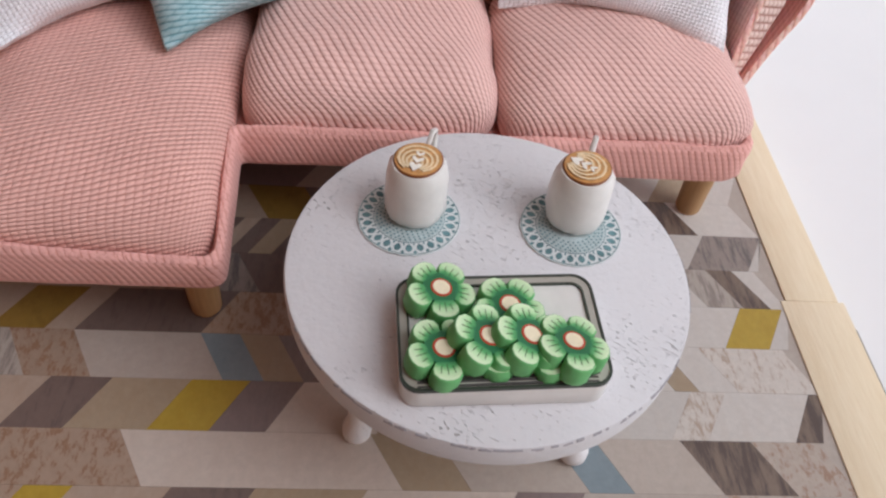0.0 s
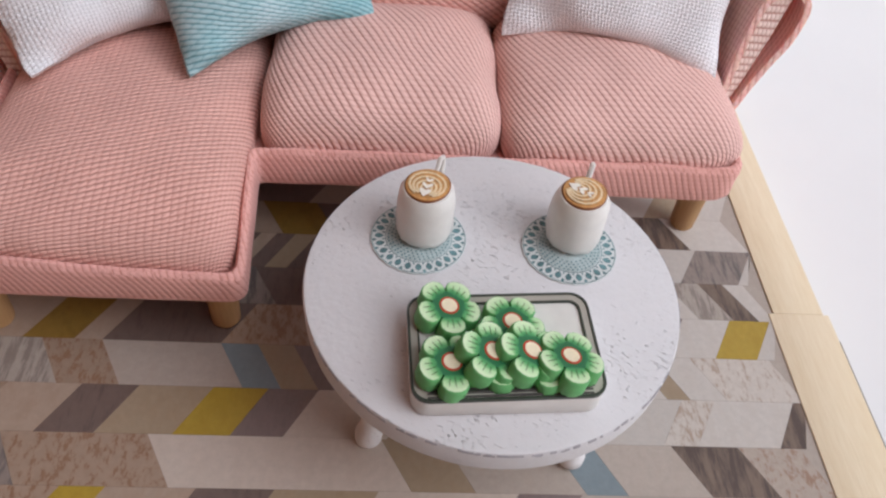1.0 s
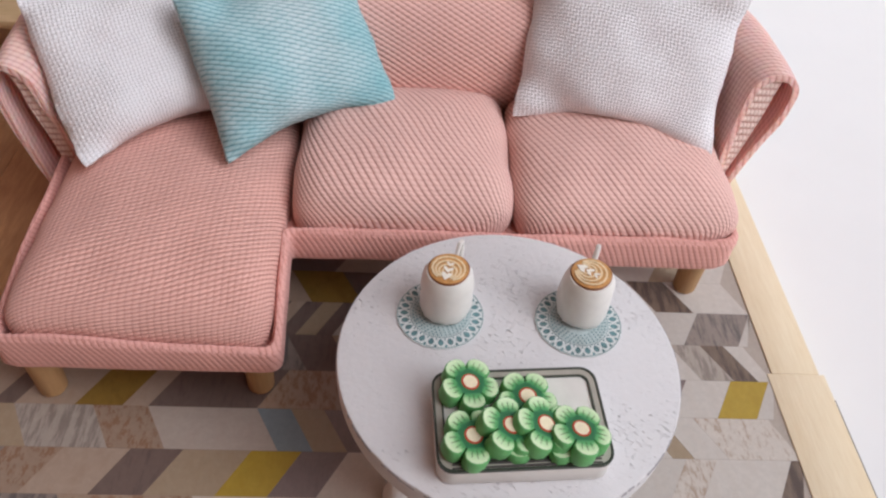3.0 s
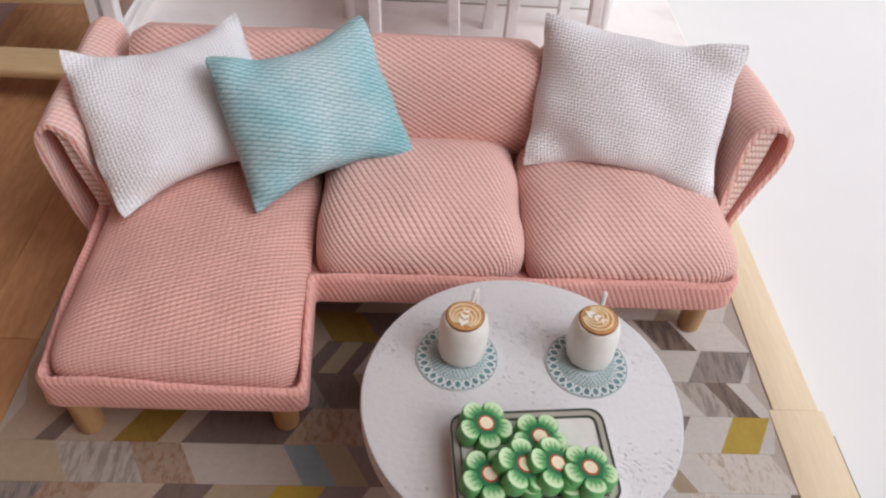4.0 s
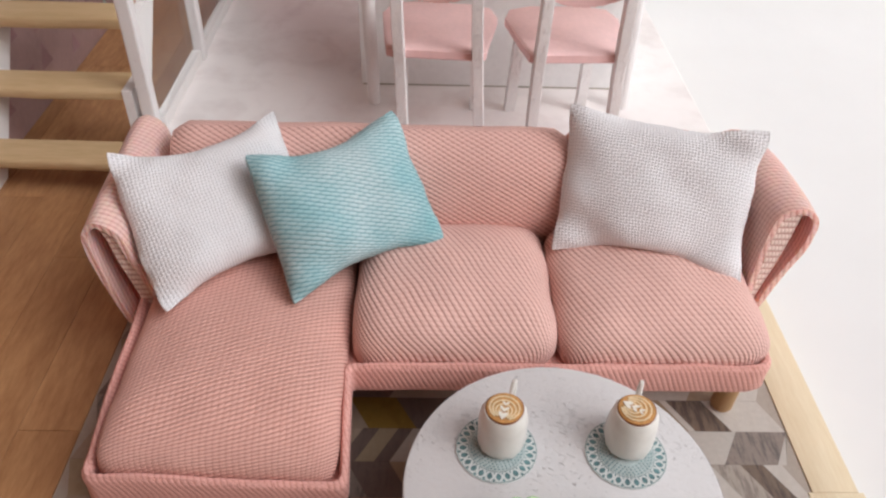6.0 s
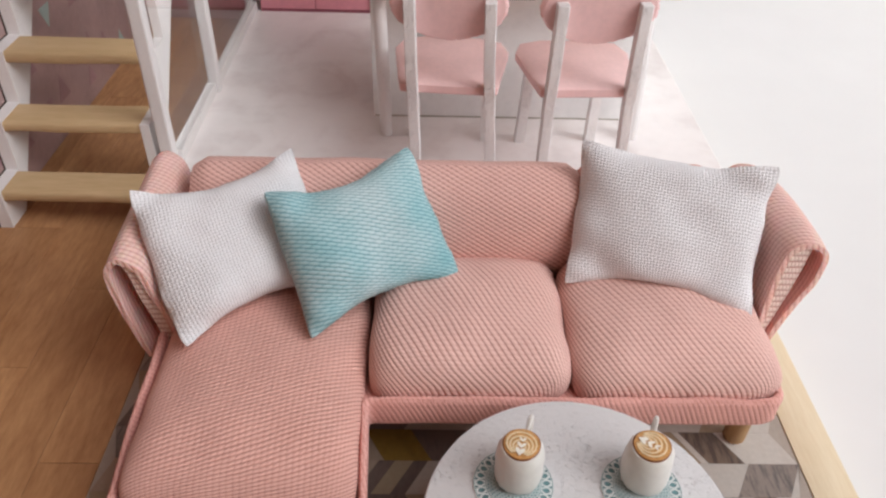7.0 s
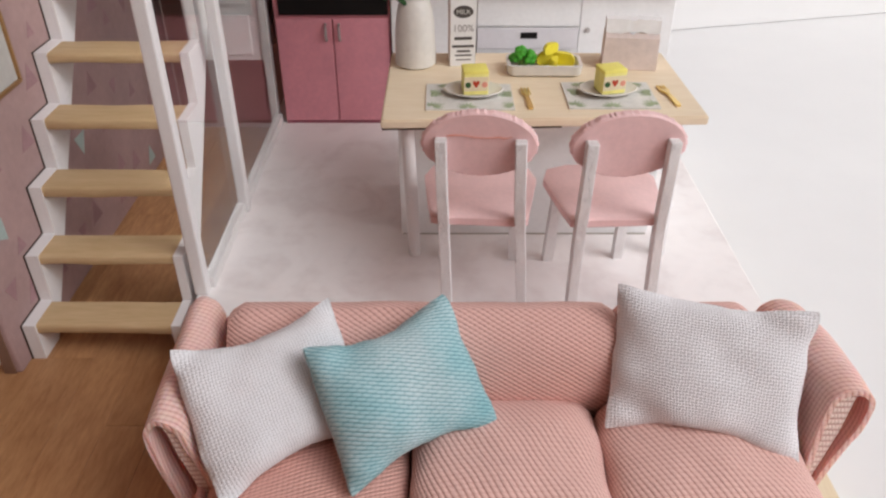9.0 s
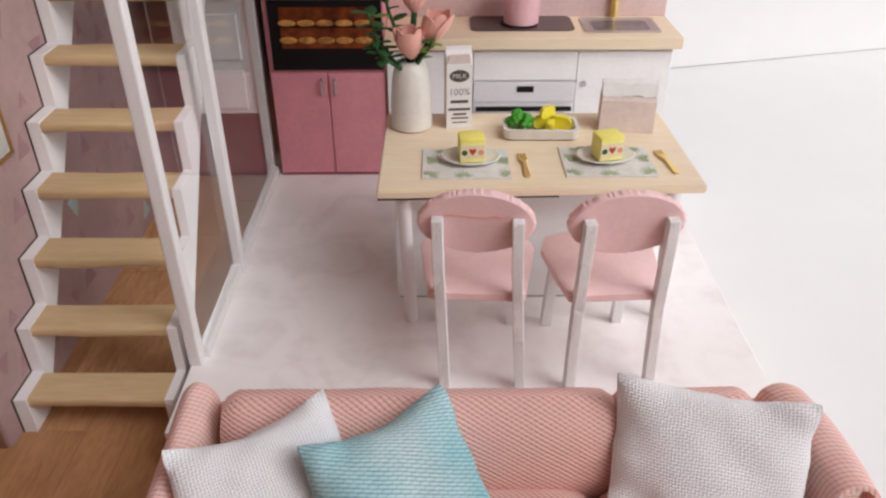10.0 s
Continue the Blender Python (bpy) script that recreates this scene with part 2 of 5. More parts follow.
# thin cloth lets a little light through
for node in ARM.node_tree.nodes:
    if node.type == "BSDF_PRINCIPLED":
        node.inputs["Subsurface Weight"].default_value = 0.5
        node.inputs["Subsurface Radius"].default_value = (1.0, 0.35, 0.2)
        node.inputs["Subsurface Scale"].default_value = 0.0016
WHITE_TOP = painted_wood("white_painted_top", (0.715, 0.70, 0.705), (0.57, 0.55, 0.55), "X", rot=36, pores=1700, stretch=5.5, cut=0.28, rise=0.00012)
WHITE_Z = painted_wood("white_painted_post", (0.84, 0.82, 0.815), (0.68, 0.65, 0.635), "Z", pores=1400, stretch=3.0, cut=0.28, rise=0.00009)
WHITE_R = painted_wood("rough_white_paint", (0.93, 0.915, 0.91), (0.89, 0.87, 0.865), "Z", pores=1300, stretch=2.2, cut=0.42, rise=0.00011)
WHITE_Y = painted_wood("white_painted_rail", (0.82, 0.80, 0.79), (0.60, 0.56, 0.54), "Y")
WORN = plain("worn_grey_edge", (0.40, 0.38, 0.40), 0.7)
PINE = wood("pale_pine", (0.66, 0.485, 0.285), (0.54, 0.38, 0.20), "X")
OAK_TOP = wood("pale_oak_top", (0.90, 0.77, 0.58), (0.82, 0.67, 0.47), "X", per_object=0.05)
BEECH = wood("beech_leg", (0.62, 0.38, 0.18), (0.48, 0.27, 0.12), "Z")
FLOOR_W = wood("oak_floor", (0.62, 0.345, 0.165), (0.39, 0.185, 0.08), "Y", stretch=5.0, rough=0.42, per_object=0.35)
STRIP_W = wood("blonde_strip", (0.86, 0.735, 0.535), (0.78, 0.635, 0.425), "Y", per_object=0.03)
MARBLE = marbled("pale_marble_floor", (0.94, 0.90, 0.89), (0.84, 0.785, 0.775))
CERAMIC = plain("glazed_white", (0.78, 0.755, 0.71), 0.28, 0.06, 160, 900, 0.00004)
PAPER_W = plain("white_paper", (0.90, 0.90, 0.90), 0.75, 0.05)
SHEET = plain("white_sheet", (0.84, 0.84, 0.84), 0.8, 0.02, 6, 60, 0.00001)
SEAT_P = plain("pink_painted_wood", (0.92, 0.63, 0.62), 0.55, 0.07, 120, 1200, 0.00006)
POT_P = plain("pink_pot_enamel", (0.80, 0.50, 0.56), 0.35, 0.06)
CAB_P = plain("pink_cabinet_paint", (0.77, 0.315, 0.37), 0.5, 0.08)
CAB_DP = plain("pink_cabinet_seam", (0.36, 0.10, 0.14), 0.6)
WALL_P = plain("pink_wallpaper", (0.42, 0.285, 0.275), 0.8, 0.10, 70, 700, 0.00003)
TRI_P = plain("pink_triangle_print", (0.37, 0.22, 0.235), 0.8, 0.14)
TRI_T = plain("teal_triangle_print", (0.42, 0.52, 0.50), 0.8, 0.14)
PANEL_W = plain("pale_lilac_enamel", (0.76, 0.745, 0.775), 0.4, 0.05)
SPLASH = plain("pink_backsplash", (0.80, 0.60, 0.60), 0.5, 0.1)
DARK = plain("black_enamel", (0.012, 0.010, 0.010), 0.6, spec=0.15)
HOB_B = plain("brown_glass", (0.085, 0.062, 0.06), 0.25)
END_B = plain("brown_board_edge", (0.24, 0.135, 0.09), 0.7)
BROWN_DK = plain("dark_brown_edge_and_shadow", (0.05, 0.03, 0.02), 0.7)
BASIN = plain("grey_steel", (0.30, 0.28, 0.29), 0.3, 0.3, 60, 500, metal=0.6)
SILVER = plain("brushed_silver", (0.60, 0.57, 0.56), 0.35, 0.1, metal=0.7)
BRONZE = plain("brown_gold", (0.42, 0.24, 0.10), 0.4, 0.15, metal=0.5)
GOLD = plain("polished_gold", (0.95, 0.70, 0.26), 0.3, 0.1, metal=0.8)
PETAL = plain("green_clay", (0.16, 0.48, 0.17), 0.5, 0.1, 200, 1500)
CORE = plain("dark_green_clay", (0.02, 0.16, 0.055), 0.5, 0.15)
VEIN = plain("vein_clay", (0.05, 0.10, 0.03), 0.6)
RED = plain("red_clay", (0.50, 0.055, 0.02), 0.5)
CREAM = plain("cream_clay", (0.84, 0.74, 0.52), 0.55, 0.1, 400, 3000)
LID_DK = plain("grey_green_enamel", (0.045, 0.055, 0.04), 0.35, 0.2)
TRAY_LIP = plain("taupe_enamel", (0.44, 0.41, 0.35), 0.35, 0.12)
TRAY_IN = plain("pale_grey_enamel", (0.54, 0.53, 0.50), 0.35, 0.08)
CREMA_D = plain("dark_crema", (0.26, 0.085, 0.02), 0.4, 0.3)
COFFEE = plain("coffee_brown", (0.66, 0.34, 0.115), 0.4, 0.25, 500, 3000)
CREMA_L = plain("pale_crema", (0.86, 0.67, 0.41), 0.4, 0.15, 500, 3000)
MILK = plain("milk_foam", (0.90, 0.85, 0.76), 0.5, 0.08)
DOILY_W = plain("grey_white_paper", (0.68, 0.71, 0.70), 0.75, 0.08, 300, 1500)
TEAL_P = plain("teal_print", (0.14, 0.26, 0.275), 0.7, 0.35, 500, 3000)
TEAL_S = plain("soft_teal_print", (0.47, 0.55, 0.55), 0.7, 0.25, 300, 4200)
LEAF = plain("leaf_green", (0.03, 0.105, 0.03), 0.5, 0.25)
LEAF_L = plain("lime_leaf", (0.18, 0.32, 0.06), 0.5, 0.2)
TULIP = plain("tulip_pink", (0.90, 0.50, 0.43), 0.6, 0.08)
LEMON_G = plain("soft_yellow", (0.93, 0.85, 0.20), 0.5, 0.08)
LEMON = plain("lemon_yellow", (0.95, 0.82, 0.07), 0.4, 0.1)
LEMON_P = plain("pale_sponge", (0.94, 0.87, 0.30), 0.6, 0.1)
BROCC = plain("broccoli_green", (0.07, 0.40, 0.03), 0.6, 0.3, 700, 2500, 0.0002)
KRAFT = plain("pale_bag_paper", (0.80, 0.69, 0.65), 0.8, 0.10)
MAT_P = plain("placemat_print", (0.76, 0.745, 0.70), 0.7, 0.12, 250, 1200)
MAT_G = plain("placemat_leaf", (0.38, 0.45, 0.28), 0.7, 0.2)
INK_G = plain("grey_ink", (0.34, 0.32, 0.32), 0.7)
INK = plain("dark_ink", (0.09, 0.08, 0.075), 0.7)
SALMON = plain("salmon_print", (0.78, 0.34, 0.25), 0.7)
CRUST = plain("oven_glow_brown", (0.20, 0.045, 0.012), 0.6, 0.8, 160, 500, spec=0.15)
CRUST_L = plain("baked_yellow", (0.72, 0.32, 0.08), 0.5, 0.5, 350, 900)
# lit (L, V, U) and shaded (C, K, O) copies of W, T and Y
TILES = {
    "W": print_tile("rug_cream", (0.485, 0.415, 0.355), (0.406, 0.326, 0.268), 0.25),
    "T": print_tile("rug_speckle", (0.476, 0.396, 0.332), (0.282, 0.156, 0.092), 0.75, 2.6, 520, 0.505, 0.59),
    "L": print_tile("rug_cream_lit", (0.57, 0.485, 0.415), (0.48, 0.395, 0.325), 0.3),
    "V": print_tile("rug_cream_lit_right", (0.60, 0.55, 0.50), (0.50, 0.44, 0.385), 0.35),
    "U": print_tile("rug_speckle_lit_right", (0.60, 0.54, 0.48), (0.33, 0.22, 0.145), 0.7, 3.4, 420, 0.50, 0.60),
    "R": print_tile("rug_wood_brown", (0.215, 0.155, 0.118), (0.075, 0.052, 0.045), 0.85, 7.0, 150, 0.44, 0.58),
    "C": print_tile("rug_cream_shaded", (0.425, 0.325, 0.25), (0.335, 0.235, 0.167), 0.35),
    "K": print_tile("rug_speckle_shaded", (0.39, 0.283, 0.208), (0.24, 0.125, 0.068), 0.8, 2.6, 520, 0.49, 0.58),
    "D": print_tile("rug_dark", (0.180, 0.129, 0.110), (0.106, 0.076, 0.067), 0.6, 6.0, 240, 0.50, 0.62),
    "G": print_tile("rug_grey", (0.300, 0.246, 0.214), (0.097, 0.085, 0.085), 0.8, 7.0, 150, 0.47, 0.58),
    "M": print_tile("rug_mauve", (0.238, 0.180, 0.168), (0.176, 0.130, 0.122), 0.5, 5.0, 400),
    "N": print_tile("rug_tan", (0.388, 0.298, 0.203), (0.318, 0.227, 0.142), 0.4, 3.0, 400),
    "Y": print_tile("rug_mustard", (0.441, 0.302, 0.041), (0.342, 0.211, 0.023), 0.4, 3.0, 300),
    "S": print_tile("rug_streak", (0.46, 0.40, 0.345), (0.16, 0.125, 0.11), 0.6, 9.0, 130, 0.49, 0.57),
    "O": print_tile("rug_mustard_shaded", (0.27, 0.165, 0.035), (0.17, 0.095, 0.02), 0.5, 3.0, 300),
    "B": print_tile("rug_blue", (0.234, 0.284, 0.305), (0.176, 0.222, 0.244), 0.4, 3.0, 300),
}


def cane_face(name):
    """Clay cane end: dark green near the middle, running out into pale green."""
    m, ns, ls, b = shader(name)
    tc = ns.new("ShaderNodeTexCoord").outputs["Object"]
    flat = ns.new("ShaderNodeVectorMath")
    flat.operation = "MULTIPLY"
    ls.new(tc, flat.inputs[0])
    flat.inputs[1].default_value = (1, 1, 0)
    far = ns.new("ShaderNodeVectorMath")
    far.operation = "LENGTH"
    ls.new(flat.outputs[0], far.inputs[0])
    n1 = noise_node(ns, ls, tc, 2200, 3)
    f = math_node(ns, ls, "ADD", math_node(ns, ls, "MULTIPLY", far.outputs["Value"], 1 / (0.25 * CM)), math_node(ns, ls, "MULTIPLY_ADD", n1, 0.22, -0.11))
    ls.new(ramp(ns, ls, f, [(0.44, (0.015, 0.17, 0.055)), (0.57, (0.10, 0.38, 0.12)), (0.70, (0.44, 0.68, 0.35)), (0.92, (0.66, 0.80, 0.52))]), b.inputs["Base Color"])
    b.inputs["Roughness"].default_value = 0.5
    bump(ns, ls, b, n1, 0.00003)
    return m


CANE = cane_face("green_cane_face")


def glass(name):
    m, ns, ls, b = shader(name)
    b.inputs["Base Color"].default_value = (0.97, 0.97, 0.96, 1)
    b.inputs["Transmission Weight"].default_value = 1.0
    b.inputs["Roughness"].default_value = 0.03
    b.inputs["IOR"].default_value = 1.18
    return m


GLASS = glass("clear_acrylic")


# ---- mesh helpers ----
def box(bm, a, b, bevel=0.0, seg=2):
    (x0, y0, z0), (x1, y1, z1) = a, b
    vs = [bm.verts.new((x, y, z)) for z in (z0, z1) for y in (y0, y1) for x in (x0, x1)]
    fs = [bm.faces.new([vs[i] for i in q]) for q in ((0, 2, 3, 1), (4, 5, 7, 6), (0, 1, 5, 4), (2, 6, 7, 3), (0, 4, 6, 2), (1, 3, 7, 5))]
    if bevel:
        es = list({e for f in fs for e in f.edges})
        bmesh.ops.bevel(bm, geom=es, offset=bevel, segments=seg, profile=0.5, affect="EDGES")
    return bm


def prism(bm, poly, a, b, axis="z"):
    """A flat outline drawn out from a to b along an axis."""
    def put(p, w):
        return {"z": (p[0], p[1], w), "x": (w, p[0], p[1]), "y": (p[0], w, p[1])}[axis]
    lo, hi = [bm.verts.new(put(p, a)) for p in poly], [bm.verts.new(put(p, b)) for p in poly]
    bm.faces.new(lo[::-1]), bm.faces.new(hi)
    for i in range(len(poly)):
        j = (i + 1) % len(poly)
        bm.faces.new((lo[i], lo[j], hi[j], hi[i]))
    return bm


def rings(bm, loops, cap=True, closed=False):
    """A skin over a row of closed loops."""
    made = [[bm.verts.new(p) for p in loop] for loop in loops]
    n = len(made[0])
    pairs = list(zip(made, made[1:])) + ([(made[-1], made[0])] if closed else [])
    for one, two in pairs:
        for i in range(n):
            j = (i + 1) % n
            bm.faces.new((one[i], one[j], two[j], two[i]))
    if cap and not closed:
        bm.faces.new(made[0][::-1]), bm.faces.new(made[-1])
    return bm


def lathe(bm, profile, n=32, c=(0, 0), wob=0.0):
    loops = []
    for r, z in profile:
        loops.append([(c[0] + r * (1 + wob * noise.noise((math.cos(a) * 2, math.sin(a) * 2, z * 5))) * math.cos(a),
                       c[1] + r * (1 + wob * noise.noise((math.cos(a) * 2 + 7, math.sin(a) * 2, z * 5))) * math.sin(a), z)
                      for a in (2 * math.pi * i / n for i in range(n))])
    return rings(bm, loops)


def tube(bm, pts, r, n=8):
    pts = [Vector(p) for p in pts]
    rr = r if isinstance(r, (list, tuple)) else [r] * len(pts)
    loops = []
    for i, p in enumerate(pts):
        d = (pts[min(i + 1, len(pts) - 1)] - pts[max(i - 1, 0)]).normalized()
        s = d.cross(Vector((0, 0, 1)) if abs(d.z) < 0.9 else Vector((1, 0, 0))).normalized()
        u = s.cross(d)
        loops.append([p + rr[i] * (math.cos(a) * s + math.sin(a) * u) for a in (2 * math.pi * k / n for k in range(n))])
    return rings(bm, loops)


def pad(bm, centre, half, m=2.6, n=4.0, cuts=14, rough=0.02, seed=0.0):
    """A stuffed block: a superellipsoid with slight unevenness."""
    size = cuts + 1
    g = [-1 + 2 * i / cuts for i in range(size)]
    seen = {}

    def vert(x, y, z):
        key = (round(x, 4), round(y, 4), round(z, 4))
        if key not in seen:
            s = ((abs(x) ** n + abs(y) ** n) ** (m / n) + abs(z) ** m) ** (1 / m)
            p = Vector((x / s * half[0], y / s * half[1], z / s * half[2])) + Vector(centre)
            p += Vector((0, 0, rough * noise.noise((p.x * 1.1 + seed, p.y * 1.1, p.z)))) + 0.4 * rough * noise.noise_vector((p.x * 2 + seed, p.y * 2, p.z * 2))
            seen[key] = bm.verts.new(p)
        return seen[key]

    for ax in range(3):
        for side in (-1, 1):
            for i in range(cuts):
                for j in range(cuts):
                    quad = []
                    for di, dj in ((0, 0), (1, 0), (1, 1), (0, 1)):
                        c = [0, 0, 0]
                        c[ax], c[(ax + 1) % 3], c[(ax + 2) % 3] = side, g[i + di], g[j + dj]
                        quad.append(vert(*c))
                    bm.faces.new(quad if side > 0 else quad[::-1])
    # the cloth is drawn over the top and down the sides in one piece
    lay = bm.loops.layers.uv.verify()
    for f in bm.faces:
        for loop in f.loops:
            p = loop.vert.co
            drop = max(0.0, centre[2] + half[2] - p.z)
            a, b = (p.x - centre[0]) / half[0], (p.y - centre[1]) / half[1]
            loop[lay].uv = (p.x + drop * math.copysign(abs(a) ** 6, a), p.y + drop * math.copysign(abs(b) ** 6, b))
    return bm


def cushion(bm, c00, c10, c11, c01, thick, draw=(0.16, 0.0, 0.10, 0.03), cuts=36, seed=0.0):
    """A stuffed pillow between four corners, its edges drawn in."""
    c00, c10, c11, c01 = (Vector(c) for c in (c00, c10, c11, c01))
    nrm = (c10 - c00).cross(c01 - c00).normalized()
    mid = (c00 + c10 + c11 + c01) / 4
    grid = {}
    for side in (1, -1):
        for i in range(cuts + 1):
            for j in range(cuts + 1):
                u, v = i / cuts, j / cuts
                edge = i in (0, cuts) or j in (0, cuts)
                p = c00.lerp(c10, u).lerp(c01.lerp(c11, u), v)
                a, b = 2 * u - 1, 2 * v - 1
                low, right, high, left = draw
                side_u = (right if a > 0 else left) * abs(a) ** 3 * (1 - b * b)
                side_v = (high if b > 0 else low) * abs(b) ** 3 * (1 - a * a)
                p = p + (mid - p) * (side_u + side_v)
                p = p + (mid - p) * 0.018 * abs(a) ** 16 * abs(b) ** 16
                bulge = ((1 - abs(a) ** 3.6) * (1 - abs(b) ** 3.6)) ** 0.5
                fold = 0.09 * noise.noise((u * 2.6 + seed, v * 2.6, 0.3)) + 0.03 * noise.noise((u * 6 + seed, v * 5, 1.7))
                crease = 0.055 * math.sin(9 * (a * b) + seed) * abs(a * b)
                p = p + nrm * (side * thick * bulge + fold + crease) + nrm * (0.16 * (abs(a) ** 3) * (abs(b) ** 3))
                if edge:
                    p = p + 0.035 * noise.noise_vector((u * 4 + seed, v * 4, 2.0)) + 0.012 * noise.noise_vector((u * 14 + seed, v * 14, 2.0)) + nrm * (side * 0.055)
                grid[side, i, j] = bm.verts.new(p)
    lay = bm.loops.layers.uv.verify()
    w, h = (c10 - c00).length, (c01 - c00).length
    for side in (1, -1):
        for i in range(cuts):
            for j in range(cuts):
                q = [(i, j), (i + 1, j), (i + 1, j + 1), (i, j + 1)]
                q = q if side > 0 else q[::-1]
                f = bm.faces.new([grid[side, a, b] for a, b in q])
                for loop, (a, b) in zip(f.loops, q):
                    loop[lay].uv = (a / cuts * w, b / cuts * h)
    ring = [(i, 0) for i in range(cuts)] + [(cuts, j) for j in range(cuts)] + [(i, cuts) for i in range(cuts, 0, -1)] + [(0, j) for j in range(cuts, 0, -1)]
    for one, two in zip(ring, ring[1:] + ring[:1]):
        f = bm.faces.new([grid[1, *two], grid[1, *one], grid[-1, *one], grid[-1, *two]])
        for loop, (a, b, c) in zip(f.loops, ((*two, 0), (*one, 0), (*one, 0.06), (*two, 0.06))):
            loop[lay].uv = (a / cuts * w + c, b / cuts * h + c)
    return bm


def box_uv(bm):
    lay = bm.loops.layers.uv.verify()
    bm.normal_update()
    for f in bm.faces:
        n = f.normal
        k = max(range(3), key=lambda i: abs(n[i]) * (1.25 if i == 2 else 1))
        for loop in f.loops:
            p = loop.vert.co
            loop[lay].uv = {0: (p.y, p.z), 1: (p.x, p.z), 2: (p.x, p.y)}[k]


def to_mesh(name, bm, mats, smooth, uv):
    if uv:
        box_uv(bm)
    bmesh.ops.recalc_face_normals(bm, faces=bm.faces[:])
    bmesh.ops.scale(bm, vec=(CM, CM, CM), verts=bm.verts[:])
    for f in bm.faces:
        f.smooth = smooth
    me = bpy.data.meshes.new(name)
    bm.to_mesh(me)
    bm.free()
    for m in mats if isinstance(mats, (list, tuple)) else [mats]:
        me.materials.append(m)
    if smooth:
        me.set_sharp_from_angle(angle=radians(42))
    return me


def thing(name, at=(0, 0, 0), rz=0.0, label="", category="", group="", kind=""):
    """An Empty at a thing's base, in centimetres."""
    ob = new(name)
    ob.empty_display_size = 0.005
    ob.matrix_basis = pose(at[0] * CM, at[1] * CM, at[2] * CM, 0, 0, rz)
    return tagged(ob, label, category, group, kind)


def part(name, bm, mats, parent, label="", smooth=True, uv=True):
    ob = new(name, to_mesh(name, bm, mats, smooth, uv))
    ob.parent = parent
    return tagged(ob, label)


def solo(name, bm, mats, at=(0, 0, 0), rz=0.0, label="", category="", group="", kind="", smooth=True, uv=True):
    ob = new(name, to_mesh(name, bm, mats, smooth, uv))
    ob.matrix_basis = pose(at[0] * CM, at[1] * CM, at[2] * CM, 0, 0, rz)
    return tagged(ob, label, category, group, kind)


def nb():
    return bmesh.new()


def arc(cx, cy, r, a0, a1, n):
    return [(cx + r * math.cos(radians(a0 + (a1 - a0) * i / n)), cy + r * math.sin(radians(a0 + (a1 - a0) * i / n))) for i in range(n + 1)]


def round_rect(x0, y0, x1, y1, r, n=5):
    return arc(x1 - r, y1 - r, r, 0, 90, n) + arc(x0 + r, y1 - r, r, 90, 180, n) + arc(x0 + r, y0 + r, r, 180, 270, n) + arc(x1 - r, y0 + r, r, 270, 360, n)


# ---- setting ----
Z_UP = 0.91        # the kitchen floor stands a step above the living room
solo("ground", box(nb(), (-60, -70, -1.3), (130, 120, -0.5)), SHEET, label="matt white table top under the dolls' house", category="table top", kind="structure")
solo("backdrop", box(nb(), (-28, 0, -0.465), (90, 9.0, 70)), SHEET, (9.25, 32.25, 0), 13.6, "plain white card standing behind the dolls' house", "backdrop", kind="structure")
solo("base_board", box(nb(), (-9.2, -3.0, -0.5), (5.08, 22.2, -0.02), 0.03), STRIP_W, label="pale wooden base board of the dolls' house", category="base board", kind="structure")

# unseen walls and top, added close in to block light and warm the bounce
BLOCK_BR = plain("blocker_brown", (0.27, 0.125, 0.065), 0.9, 0.05, 3, 20, 0.0)
solo("room_wall_west", box(nb(), (-25, -35, -0.5), (-20, 110, 120)), BLOCK_BR, label="unseen warm brown wall added to block light", category="wall", kind="structure")
solo("room_wall_south", box(nb(), (-20, -35, -0.5), (40, -30, 120)), BLOCK_BR, label="unseen warm brown wall added to block light", category="wall", kind="structure")
solo("room_wall_north", box(nb(), (-20, 110, -0.5), (120, 115, 120)), BLOCK_BR, label="unseen warm brown wall added to block light", category="wall", kind="structure")
solo("room_ceiling", box(nb(), (-25, -35, 120), (45, 115, 125)), BLOCK_BR, label="unseen warm brown sheet added overhead to block light", category="ceiling", kind="structure")

floor = thing("floor", label="warm brown oak plank floor, satin finish", category="floor", kind="structure")
platform = solo("kitchen_floor", box(nb(), (-5.6, 10.45, -0.01), (5.0, 21.7, Z_UP), 0.02), MARBLE, label="raised pale pinkish-grey marbled kitchen floor", category="floor", kind="structure", smooth=False)

wall_left = thing("wall_left", label="pink wallpapered wall with pale triangle print", category="wall", kind="structure")
part("panel", box(nb(), (-8.95, 10.99, -0.018), (-8.63, 21.6, 12.5), 0.07, 3), WALL_P, wall_left)
part("end_cap", box(nb(), (-8.95, 10.97, -0.01), (-8.74, 10.99, 12.5)), END_B, wall_left, "brown raw board edge")
rng = random.Random(5)
spots = [(11.8, 2.5)]
for i in range(260):
    y, z, s = rng.uniform(11.3, 20.5), rng.uniform(0.3, 8.5), rng.uniform(0.3, 0.58)
    if min(math.hypot(y - a, z - b) for a, b in spots) < 0.72:
        continue
    spots.append((y, z))
    d = 1 if rng.random() < 0.5 else -1
    part("triangle_print", prism(nb(), [(y - s * 0.5, z), (y + s * 0.5, z), (y, z + d * s * 0.9)], -8.632, -8.626, "x"), TRI_T if rng.random() < 0.06 else TRI_P, wall_left, smooth=False)
part("triangle_print", prism(nb(), [(11.55, 2.52), (11.95, 2.3), (11.95, 2.75)], -8.632, -8.625, "x"), TRI_T, wall_left, smooth=False)

